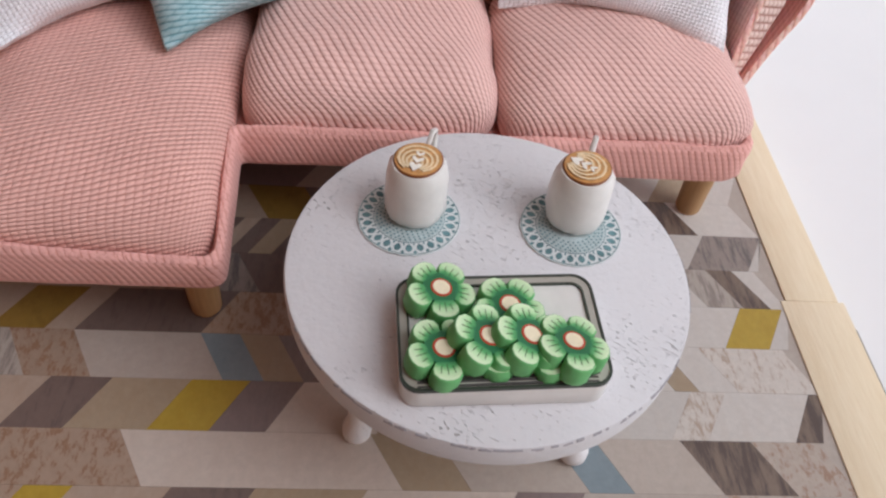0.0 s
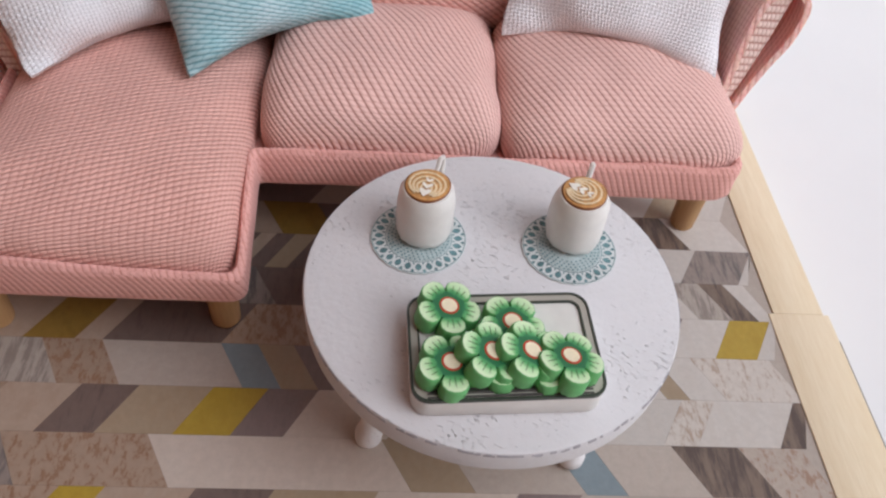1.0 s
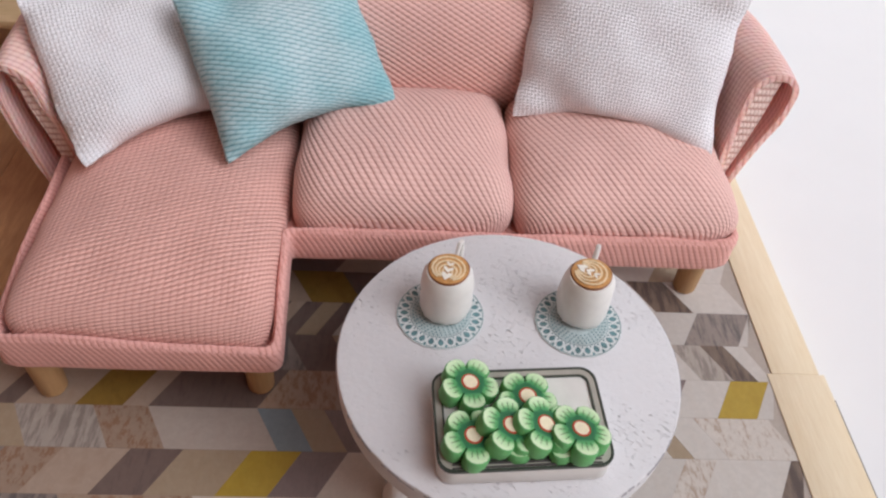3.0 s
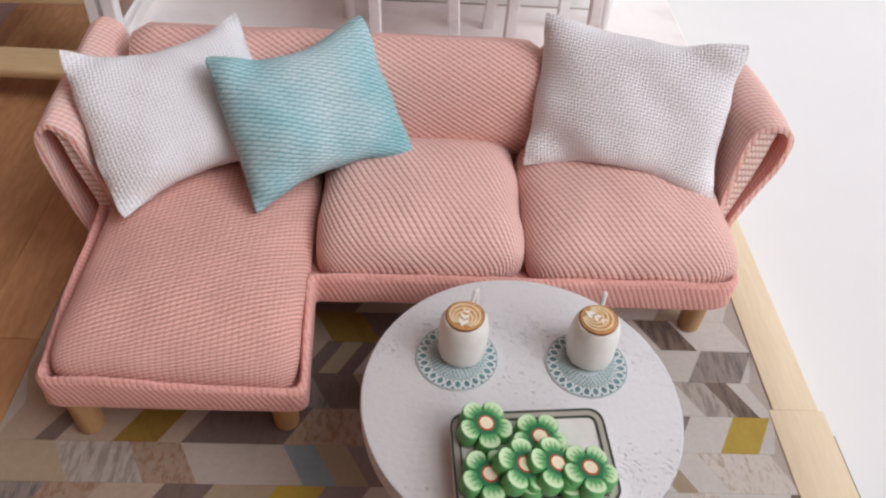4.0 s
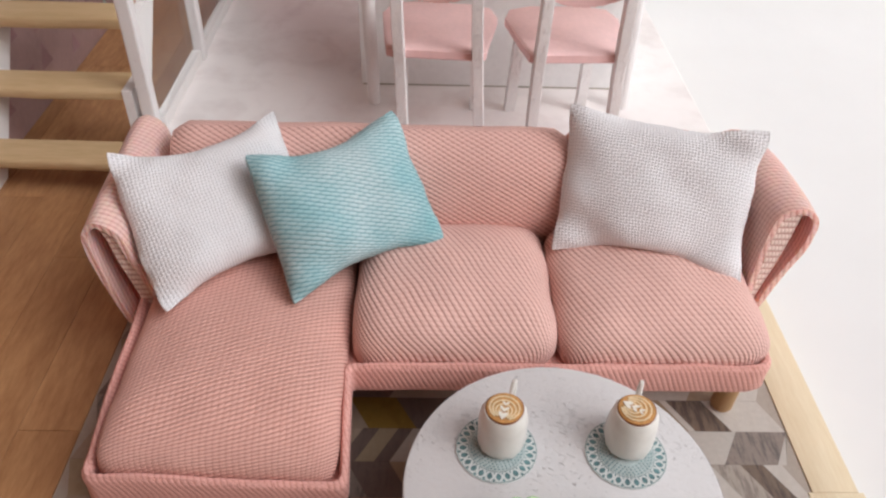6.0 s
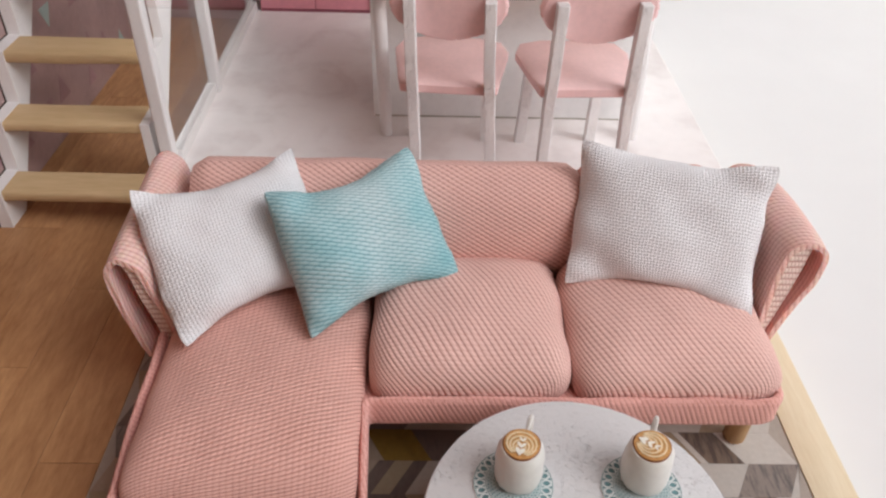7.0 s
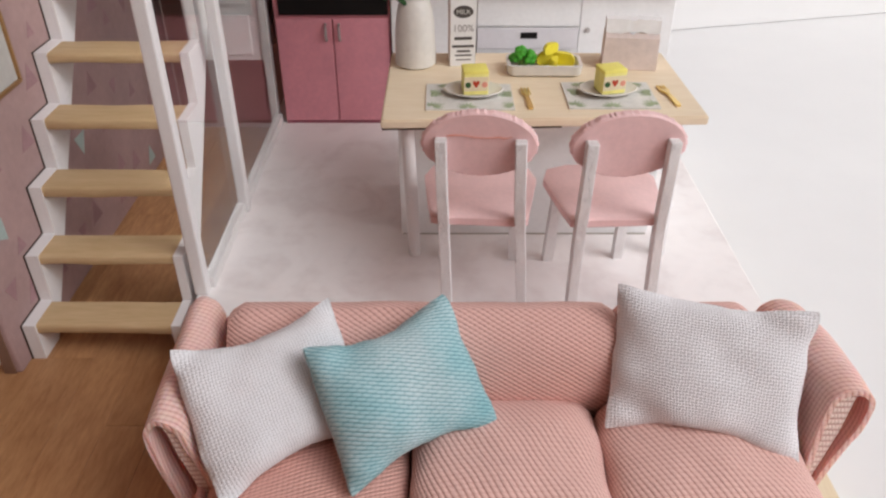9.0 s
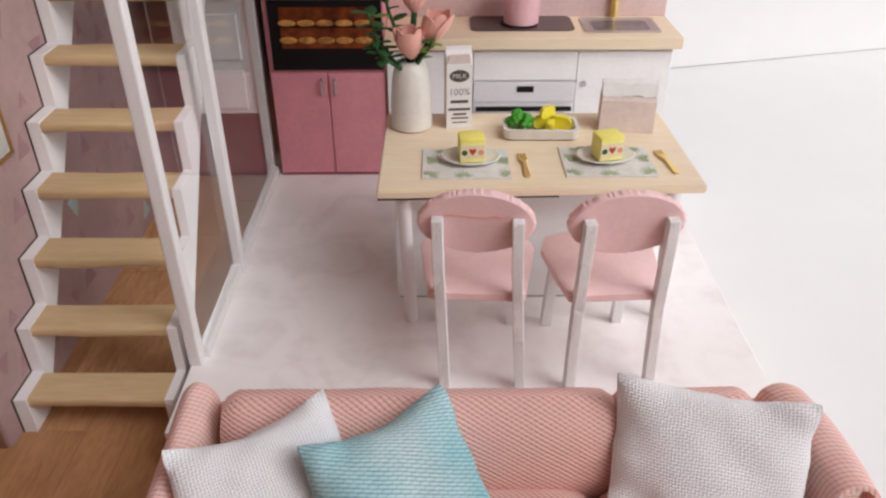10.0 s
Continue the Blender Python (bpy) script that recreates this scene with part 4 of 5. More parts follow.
def doily(x, y, turn):
    """A printed paper doily with a scalloped edge."""
    ob = thing("doily", (x, y, TZ + 0.004), turn, "round paper doily, white with teal lace print", "doily", "doilies")
    ob.scale = (1.07, 1.07, 1.0)
    n = 96
    part("paper", prism(nb(), [((0.40 + 0.008 * abs(math.sin(12 * a))) * math.cos(a), (0.40 + 0.008 * abs(math.sin(12 * a))) * math.sin(a)) for a in (2 * math.pi * i / n for i in range(n))], 0.0, 0.012), DOILY_W, ob, smooth=False)
    part("inner_print", prism(nb(), [(0.27 * math.cos(a), 0.27 * math.sin(a)) for a in (2 * math.pi * i / 48 for i in range(48))], 0.012, 0.0145), TEAL_S, ob, "fine teal net print", smooth=False)
    bm = nb()
    for i in range(24):
        a = 2 * math.pi * i / 24
        c, s = math.cos(a), math.sin(a)
        d = [(0.292, 0), (0.318, 0.022), (0.338, 0.027), (0.358, 0.018), (0.372, 0), (0.358, -0.018), (0.338, -0.027), (0.318, -0.022)]
        prism(bm, [(r * c - w * s, r * s + w * c) for r, w in d], 0.012, 0.0155)
        a += math.pi / 24
        c, s = math.cos(a), math.sin(a)
        d = [(0.355, 0.0), (0.378, 0.016), (0.392, 0.0), (0.378, -0.016)]
        prism(bm, [(r * c - w * s, r * s + w * c) for r, w in d], 0.012, 0.0150)
        d = [(0.283, 0.0), (0.297, 0.008), (0.312, 0.0), (0.297, -0.008)]
        prism(bm, [(r * c - w * s, r * s + w * c) for r, w in d], 0.012, 0.0150)
    for rad in (0.276, 0.392):
        rings(bm, [[(r * math.cos(a), r * math.sin(a), z) for a in (2 * math.pi * i / 60 for i in range(60))] for r, z in ((rad, 0.012), (rad + 0.006, 0.012), (rad + 0.006, 0.0148), (rad, 0.0148))], closed=True)
    part("lace_print", bm, TEAL_P, ob, "teal lace drops", smooth=False)
    bm = nb()
    for k, rad in enumerate((0.165, 0.195, 0.225, 0.252)):
        for i in range(26 + 5 * k):
            a = 2 * math.pi * i / (26 + 5 * k)
            px, py, w = rad * math.cos(a), rad * math.sin(a), 0.010
            prism(bm, [(px - w, py), (px, py - w), (px + w, py), (px, py + w)], 0.0145, 0.0165)
    part("net_print", bm, TEAL_P, ob, "teal net dots", smooth=False)
    return ob


def mug(x, y, turn, art_turn):
    """A faceted white cup filled to the brim, with a thin handle."""
    ob = thing("mug", (x, y, TZ + 0.02), turn, "faceted white cup of latte on a doily", "cup", "latte cups")
    prof = [(0.15, 0.0), (0.212, 0.014), (0.246, 0.05), (0.262, 0.12), (0.264, 0.28), (0.256, 0.43), (0.240, 0.52), (0.212, 0.566), (0.18, 0.574)]
    part("body", lathe(nb(), prof, 13, wob=0.05), CERAMIC, ob)
    n = 40
    rim = [[(r * (1 + 0.02 * math.sin(3 * a)) * math.cos(a), r * (1 + 0.02 * math.sin(3 * a)) * math.sin(a), z + 0.05 * r * math.sin(a + 1.0)) for a in (2 * math.pi * i / n for i in range(n))] for r, z in ((0.18, 0.572), (0.198, 0.578), (0.198, 0.59), (0.193, 0.594))]
    part("crema", rings(nb(), rim), CREMA_D, ob, "dark brown coffee rim")
    top = [[(r * math.cos(a), r * math.sin(a), z + 0.05 * r * math.sin(a + 1.0)) for a in (2 * math.pi * i / n for i in range(n))] for r, z in ((0.189, 0.588), (0.187, 0.599))]
    part("coffee", rings(nb(), top), COFFEE, ob, "tan coffee surface")
    bm = nb()
    t0 = radians(art_turn)

    def leaf_ring(cx, cy, rx, ry, w, a0, a1, z):
        outer = [(cx + rx * math.cos(radians(a)), cy + ry * math.sin(radians(a))) for a in np.linspace(a0, a1, 14)]
        inner = [(cx + (rx - w) * math.cos(radians(a)), cy + (ry - w) * math.sin(radians(a))) for a in np.linspace(a1, a0, 14)]
        pts = [(p[0] * math.cos(t0) - p[1] * math.sin(t0), p[0] * math.sin(t0) + p[1] * math.cos(t0)) for p in outer + inner]
        prism(bm, [(px, py) for px, py in pts], z, z + 0.004)

    for k in range(4):
        leaf_ring(0.0, -0.005 - 0.016 * k, 0.166 - 0.036 * k, 0.160 - 0.036 * k, 0.021, -62 - 6 * k, 242 + 6 * k, 0.603)
    part("latte_art", bm, CREMA_L, ob, "thin pale coffee rings", smooth=False)
    bm = nb()
    heart = [(0.0, -0.055), (0.045, 0.005), (0.048, 0.035), (0.024, 0.045), (0.0, 0.022), (-0.024, 0.045), (-0.048, 0.035), (-0.045, 0.005)]
    chevron = [(0.0, -0.035), (0.05, 0.02), (0.045, 0.045), (0.02, 0.035), (0.0, 0.008), (-0.02, 0.035), (-0.045, 0.045), (-0.05, 0.02)]
    for shape, cy, q in ((heart, -0.105, 1.0), (chevron, -0.03, 0.95), (chevron, 0.045, 0.7)):
        prism(bm, [(q * px * math.cos(t0) - (cy + q * py) * math.sin(t0), q * px * math.sin(t0) + (cy + q * py) * math.cos(t0)) for px, py in shape], 0.603, 0.609)
    part("milk_hearts", bm, MILK, ob, "white milk hearts", smooth=False)
    part("handle", tube(nb(), [(0.05, 0.22, 0.12), (0.07, 0.32, 0.18), (0.085, 0.385, 0.32), (0.09, 0.40, 0.48), (0.085, 0.37, 0.60), (0.07, 0.30, 0.64), (0.05, 0.22, 0.56)], [0.02, 0.024, 0.026, 0.028, 0.026, 0.024, 0.02], 8), CERAMIC, ob)
    return ob


doily(0.311, 4.793, 0), doily(1.685, 4.742, 7)
mug(0.355, 4.85, -8, -8), mug(1.715, 4.85, -6, -120)

# tray with clay flowers
tray = thing("baking_tray", (0.966, 3.494, TZ + 0.002), 3.2, "white enamel tray with dark rim holding green clay flowers", "tray")
tray.scale = (1.035, 1.10, 1.0)
bm = nb()
loops = []
for off, z, r in ((0.02, 0.0, 0.11), (0.0, 0.03, 0.13), (0.0, 0.20, 0.13), (0.0, 0.228, 0.13)):
    loops.append([(x, y, z + 0.022 * math.sin(x * 2.2 + 0.8) * (z > 0.19)) for x, y in round_rect(-0.71 + off, -0.44 + off, 0.71 - off, 0.44 - off, r)])
rings(bm, loops)
part("body", bm, CERAMIC, tray)


def frame_loop(o0, o1, z0, z1, r):
    """A closed border between two insets of the tray."""
    return rings(nb(), [[(x, y, z + 0.022 * math.sin(x * 2.2 + 0.8)) for x, y in round_rect(-0.71 + o, -0.44 + o, 0.71 - o, 0.44 - o, max(r - o * 0.6, 0.03))] for o, z in ((o0, z0), (o0, z1), (o1, z1), (o1, z0))], closed=True)


part("rim", frame_loop(-0.004, 0.014, 0.215, 0.248, 0.13), LID_DK, tray, "thin dark grey-green rim")
part("inner_lip", frame_loop(0.014, 0.066, 0.205, 0.240, 0.13), TRAY_LIP, tray, "taupe inner lip")
part("inner_line", frame_loop(0.066, 0.080, 0.205, 0.2435, 0.12), LID_DK, tray, "dark inner line")
part("floor", rings(nb(), [[(x, y, z + 0.022 * math.sin(x * 2.2 + 0.8)) for x, y in round_rect(-0.64, -0.37, 0.64, 0.37, 0.08)] for z in (0.17, 0.205)]), TRAY_IN, tray, smooth=False)
bm = nb()
for k in range(5):
    y0 = -0.42 + 0.030 * k
    half = 0.62 if k > 1 else 0.60
    rings(bm, [[(-half + 2 * half * i / 12, y, z + 0.022 * math.sin((-half + 2 * half * i / 12) * 2.2 + 0.8)) for y, z in ((y0, 0.21), (y0 + 0.013, 0.21), (y0 + 0.013, 0.2455), (y0, 0.2455))] for i in range(13)])
part("line_print", bm, INK, tray, "thin dark lines along the border", smooth=False)


def flower(m_world):
    """A slice of clay cane: five petals round a dark core with a red-ringed eye."""
    ob = new("clay_flower")
    ob.empty_display_size = 0.002
    ob.matrix_basis = m_world
    tagged(ob, "green five-petal clay flower slice with cream eye", "clay flower", "clay flowers on the tray")
    th = 0.165
    for k in range(5):
        a = radians(90 + 72 * k)
        c, s = math.cos(a), math.sin(a)

        def spot(r, w, c=c, s=s):
            return (r * c - w * s, r * s + w * c)

        outline = [spot(r, w) for r, w in ((0.045, -0.028), (0.10, -0.070), (0.15, -0.101), (0.196, -0.101), (0.234, -0.068), (0.250, -0.02), (0.248, 0.03), (0.229, 0.073), (0.194, 0.101), (0.15, 0.101), (0.10, 0.070), (0.045, 0.028))]
        bm = nb()
        mid = spot(0.15, 0)
        rings(bm, [[(mid[0] + (x - mid[0]) * q, mid[1] + (y - mid[1]) * q, z) for x, y in outline] for q, z in ((0.9, 0), (1.0, 0.03), (1.0, th - 0.02), (0.93, th))])
        petal = part("petal", bm, PETAL, ob, "green clay petal")
        face = [(mid[0] + (x - mid[0]) * 0.88, mid[1] + (y - mid[1]) * 0.88) for x, y in outline]
        part("petal_face", prism(nb(), face, th - 0.002, th + 0.004), CANE, petal, "pale green petal face with dark inner end", smooth=False)
        bm = nb()
        for w, r0, r1 in ((-0.035, 0.135, 0.19), (0.0, 0.125, 0.20), (0.037, 0.135, 0.185)):
            prism(bm, [spot(r0, w - 0.003), spot(r1, w * 1.35 - 0.002), spot(r1, w * 1.35 + 0.002), spot(r0, w + 0.003)], th + 0.003, th + 0.006)
        part("vein", bm, VEIN, petal, "thin dark veins", smooth=False)
    star = []
    for k in range(10):
        a = radians(90 + 36 * k)
        r = 0.100 if k % 2 == 0 else 0.135
        star.append((r * math.cos(a), r * math.sin(a)))
    part("core", prism(nb(), star, 0.01, th + 0.0045), CORE, ob, "dark green core", smooth=False)
    part("red_ring", prism(nb(), [(0.075 * math.cos(a), 0.075 * math.sin(a)) for a in (2 * math.pi * i / 24 for i in range(24))], th, th + 0.008), RED, ob, smooth=False)
    part("eye", prism(nb(), [(0.060 * math.cos(a), 0.060 * math.sin(a)) for a in (2 * math.pi * i / 24 for i in range(24))], th + 0.004, th + 0.012), CREAM, ob, "cream eye", smooth=False)
    return ob


TB = TZ + 0.20
first = flower(pose(0.505 * CM, 3.755 * CM, (TB + 0.01) * CM, 8, 6, 46))
first.scale = (1.06, 1.06, 1.0)
for x, y, z, rx, ry, rz in ((1.01, 3.635, 0.0, 5, 3, 40), (0.52, 3.235, 0.01, 6, 5, 44), (0.80, 3.295, 0.09, 4, 17, 8), (1.085, 3.305, 0.10, 5, 17, 16),
                            (1.40, 3.26, 0.075, 2, 11, 42), (0.93, 3.31, -0.01, 0, 0, 30), (1.22, 3.30, -0.01, 0, 0, 55)):
    copy_thing(first, pose(x * CM, y * CM, (TB + z) * CM, rx, ry, rz))

# ---- dining table ----
DZ = 3.97
dining = thing("dining_table", (0, 0, Z_UP), label="pale oak dining table with white legs and boxed white base", category="dining table")
H = DZ - Z_UP
bm = prism(nb(), [(-2.07, 13.26), (3.87, 13.44), (3.80, 16.80), (-2.07, 16.80)], H - 0.17, H)
bmesh.ops.bevel(bm, geom=bm.edges[:], offset=0.025, segments=2, affect="EDGES")
part("tabletop", bm, OAK_TOP, dining, smooth=False)
part("edge_line", prism(nb(), [(-2.06, 13.255), (1.2, 13.355), (1.2, 13.42), (-2.06, 13.32)], H - 0.185, H - 0.171), BROWN_DK, dining, "dark lower edge", smooth=False)
for x in (-1.62, 3.32):
    loops = [[(x + 0.10 * (1 - z / H) + r * math.cos(a), 13.58 - 0.06 * (1 - z / H) + r * math.sin(a), z) for a in (2 * math.pi * i / 16 for i in range(16))] for r, z in ((0.10, 0.0), (0.12, 0.02), (0.125, 1.4), (0.13, H - 0.17))]
    part("leg", rings(nb(), loops), WHITE_Z, dining)
part("base_box", box(nb(), (-1.83, 14.28, 0.0), (3.36, 16.5, H - 0.17), 0.02), PAPER_W, dining, "plain white boxed base", smooth=False)
part("base_line", box(nb(), (-1.80, 14.262, 0.004), (3.33, 14.279, 0.025)), TRAY_LIP, dining, "thin grey line under the base", smooth=False)


def chair(x, y, turn, splay):
    """Oval-backed chair: pink seat and back on white square legs."""
    ob = thing("dining_chair", (x, y, Z_UP), turn, "pink oval-backed dining chair on white wooden legs", "chair", "chairs at the dining table")
    seat_z = 2.09
    out = [(-0.78, 0.12), (-0.70, 0.10), (0.76, 0.10), (0.85, 0.14), (0.90, 0.6), (1.03, 1.55), (0.90, 1.95), (0.52, 2.10), (-0.50, 2.10), (-0.88, 1.95), (-1.01, 1.55), (-0.87, 0.6)]
    bm = nb()
    rings(bm, [[(px * q, 1.1 + (py - 1.1) * q, z) for px, py in out] for q, z in ((0.97, seat_z - 0.17), (1.0, seat_z - 0.14), (1.0, seat_z - 0.02), (0.97, seat_z))])
    part("seat", bm, SEAT_P, ob, "pink rounded seat")
    for sx in (-1, 1):
        bm = nb()
        w = 0.093
        low, top = splay[sx > 0]
        rings(bm, [[(lx - w, yy - w, z), (lx + w, yy - w, z), (lx + w, yy + w, z), (lx - w, yy + w, z)]
                   for lx, yy, z in ((sx * 0.62 + low + (top - low) * min(z / 3.0, 1), yy, z) for yy, z in ((0.12, 0.0), (0.12, 0.9), (0.10, 1.85), (0.02, 2.4), (-0.08, 3.55), (-0.08, 3.60)))])
        bmesh.ops.bevel(bm, geom=bm.edges[:], offset=0.015, segments=1, affect="EDGES")
        part("back_leg", bm, WHITE_R, ob, smooth=False)
        bm = nb()
        rings(bm, [[(sx * (0.66 + 0.05 * (1 - z / 1.9)) - w, yy - w, z), (sx * (0.66 + 0.05 * (1 - z / 1.9)) + w, yy - w, z), (sx * (0.66 + 0.05 * (1 - z / 1.9)) + w, yy + w, z), (sx * (0.66 + 0.05 * (1 - z / 1.9)) - w, yy + w, z)] for yy, z in ((2.02, 0.0), (1.75, seat_z - 0.16))])
        part("front_leg", bm, WHITE_R, ob, smooth=False)
    bm = nb()
    n = 150
    loops = []
    cut = random.Random(8)
    tooth = [0.035 * cut.random() for _ in range(n)]
    for q, d, e in ((0.975, 0.0, 0), (1.0, 0.025, 1), (1.0, 0.17, 1), (0.975, 0.20, 0)):
        loops.append([(0.90 * (q + e * tooth[i]) * math.cos(a), 0.03 + d - 0.10 * math.sin(a), 3.45 + 0.58 * (q + e * tooth[i]) * math.sin(a)) for i, a in enumerate(2 * math.pi * i / n for i in range(n))])
    rings(bm, loops)
    part("backrest", bm, SEAT_P, ob, "oval pink backrest", smooth=False)
    return ob


scratched = chair(-0.39, 11.42, -4, ((0.13, 0.02), (0.23, 0.03)))
bm = nb()
rings(bm, [[(x, 0.02 - 0.10 * (z - 3.45) / 0.58, z - w), (x, 0.012 - 0.10 * (z - 3.45) / 0.58, z), (x, 0.02 - 0.10 * (z - 3.45) / 0.58, z + w), (x, 0.04, z)]
           for x, z, w in ((-0.52 + 1.02 * i / 16, 3.62 + 0.02 * math.sin(i * 0.5) - 0.03 * (i in (14, 15)), 0.005 + 0.007 * (i in (1, 2, 12, 13, 14))) for i in range(17))])
part("scratch", bm, SALMON, scratched, "thin scratch across the backrest", smooth=False)
chair(1.96, 11.38, 3, ((0.0, 0.0), (0.20, 0.05)))

# ---- on the dining table ----
for x0, x1, y0, y1 in ((-1.27, 0.37, 13.70, 14.93), (1.38, 3.07, 13.75, 15.02)):
    mat_ob = thing("placemat", ((x0 + x1) / 2, (y0 + y1) / 2, DZ), 0, "rectangular placemat with printed green leaves", "placemat", "placemats")
    w, h = (x1 - x0) / 2, (y1 - y0) / 2
    part("sheet", box(nb(), (-w, -h, 0.002), (w, h, 0.03)), MAT_P, mat_ob, smooth=False)
    pr = random.Random(int(x0 * 100))
    bm = nb()
    count = 0
    for fx, fy, aim in ((0.0, -h + 0.04, 90), (-w + 0.06, -h + 0.1, 55), (w - 0.06, -h + 0.12, 125), (-w + 0.05, 0.12, 10), (w - 0.05, 0.08, 170), (-w * 0.55, h - 0.04, -80), (w * 0.6, h - 0.05, -100)):
        fx, aim = fx + pr.uniform(-0.05, 0.05), aim + pr.uniform(-12, 12)
        for k in range(-4, 5):
            a, ln = radians(aim + k * 19), (0.30 - 0.022 * abs(k)) * pr.uniform(0.85, 1.1)
            c, sn = math.cos(a), math.sin(a)
            d = [(0.03, 0), (ln * 0.45, 0.024), (ln, 0.004), (ln * 0.45, -0.024)]
            pts = [(min(max(fx + px * c - py * sn, -w + 0.01), w - 0.01), min(max(fy + px * sn + py * c, -h + 0.01), h - 0.01)) for px, py in d]
            prism(bm, pts, 0.028, 0.0315 + 0.00012 * count)
            count += 1
    part("leaf_print", bm, MAT_G, mat_ob, "green printed palm leaves", smooth=False)


def cake_plate(x, y, turn):
    plate = thing("plate", (x, y, DZ + 0.042), turn, "small white oval plate under a cake", "plate", "plates")
    part("dish", rings(nb(), [[(rx * math.cos(a), rx * 0.72 * math.sin(a), z) for a in (2 * math.pi * i / 12 for i in range(12))] for rx, z in ((0.30, 0.0), (0.40, 0.02), (0.58, 0.10), (0.56, 0.115), (0.36, 0.04))]), CERAMIC, plate)
    cake = thing("cake_cube", (x + 0.02, y - 0.02, DZ + 0.09), turn + 8, "square yellow sponge cake with printed front", "cake", "cakes")
    part("sponge", box(nb(), (-0.235, -0.20, 0.0), (0.235, 0.22, 0.46), 0.03), LEMON_P, cake, "pale yellow sponge")
    part("stripe", box(nb(), (-0.225, -0.206, 0.09), (0.225, -0.18, 0.36)), CREAM, cake, "cream front band", smooth=False)
    part("glaze", box(nb(), (-0.24, -0.203, 0.39), (0.24, 0.223, 0.48), 0.03), LEMON_G, cake, "bright yellow top layer")
    disc = [(0.055 * math.cos(2 * math.pi * i / 14), 0.055 * math.sin(2 * math.pi * i / 14)) for i in range(14)]
    part("dot", prism(nb(), [(px - 0.15, pz + 0.21) for px, pz in disc], -0.212, -0.205, "y"), LEAF, cake, "green printed dot", smooth=False)
    part("dot", prism(nb(), [(px + 0.16, pz + 0.21) for px, pz in disc], -0.212, -0.205, "y"), SALMON, cake, "salmon printed dot", smooth=False)
    heart = [(0, 0.15), (0.06, 0.23), (0.06, 0.28), (0.025, 0.29), (0, 0.26), (-0.025, 0.29), (-0.06, 0.28), (-0.06, 0.23)]
    part("heart", prism(nb(), heart, -0.212, -0.205, "y"), RED, cake, "red printed heart", smooth=False)


cake_plate(-0.37, 14.42, -3)
cake_plate(2.20, 14.46, 6)


def fork(x, y, turn):
    ob = solo("fork", nb_fork(), GOLD, (x, y, DZ + 0.004), turn, "small shiny gold fork lying on the table", "fork", "forks")
    return ob


def nb_fork():
    bm = nb()
    rings(bm, [[(-w, y, z), (w, y, z), (w, y, z + 0.035), (-w, y, z + 0.035)] for y, w, z in ((-0.50, 0.03, 0.0), (-0.44, 0.055, 0.0), (0.02, 0.026, 0.02), (0.14, 0.05, 0.02), (0.20, 0.085, 0.012), (0.27, 0.09, 0.01))])
    for k in (-1, 0, 1):
        box(bm, (k * 0.062 - 0.02, 0.26, 0.01), (k * 0.062 + 0.02, 0.48, 0.045), 0.008, 1)
    return bm


fork(0.65, 14.24, 2), fork(3.36, 14.36, 8)

vase = thing("vase", (-1.52, 16.12, DZ), 0, "matt white bottle vase holding pink tulips and greenery", "vase")
part("body", lathe(nb(), [(0.36, 0.0), (0.42, 0.04), (0.425, 0.3), (0.41, 0.7), (0.38, 1.0), (0.335, 1.22), (0.285, 1.35), (0.235, 1.41), (0.20, 1.42), (0.18, 1.3)], 40), CERAMIC, vase)
bunch = thing("tulip_bunch", (-1.52, 16.12, DZ + 1.30), 0, "bunch of pink tulips with dark green leaves in the vase", "flowers")
for dx, dy, hz, sz, tip in ((0.03, -0.18, 0.22, 0.27, (-0.04, -0.08)), (0.42, -0.05, 0.48, 0.27, (0.16, -0.05)), (0.1, 0.25, 1.0, 0.24, (0.0, 0.1))):
    stem = part("stem", tube(nb(), [(0, 0, -0.3), (dx * 0.4, dy * 0.4, hz * 0.5), (dx, dy, hz + 0.03)], 0.06, 8), LEAF, bunch)
    for k in range(6):
        a = k * math.pi / 3 + dx * 3 + 4.6
        outer = k % 2 == 0
        bm = nb()
        loops = []
        for t in (0.0, 0.12, 0.3, 0.5, 0.7, 0.88, 1.0):
            w = 1.02 * (math.sin(math.pi * min(0.12 + t * 0.80, 1.0)) ** 0.7)
            rad = sz * (0.22 + 0.80 * math.sin(min(t * 2.3, 1.57)) - 0.10 * t + (0.10 if outer else 0.0) + (0.12 * t * t if outer else 0))
            top = hz + t * sz * (2.15 if outer else 2.3)
            lean = (dx + tip[0] * t, dy + tip[1] * t)
            ring = []
            for side, th in ((1, 0.0), (-1, 0.025)):
                for b in (-1, -0.66, -0.33, 0, 0.33, 0.66, 1):
                    b *= side
                    ring.append((lean[0] + (rad - th) * math.cos(a + b * w), lean[1] + (rad - th) * math.sin(a + b * w), top - 0.08 * sz * b * b * t))
            loops.append(ring)
        rings(bm, loops)
        part("petal", bm, TULIP, stem, "salmon pink tulip petal")
lr = random.Random(21)
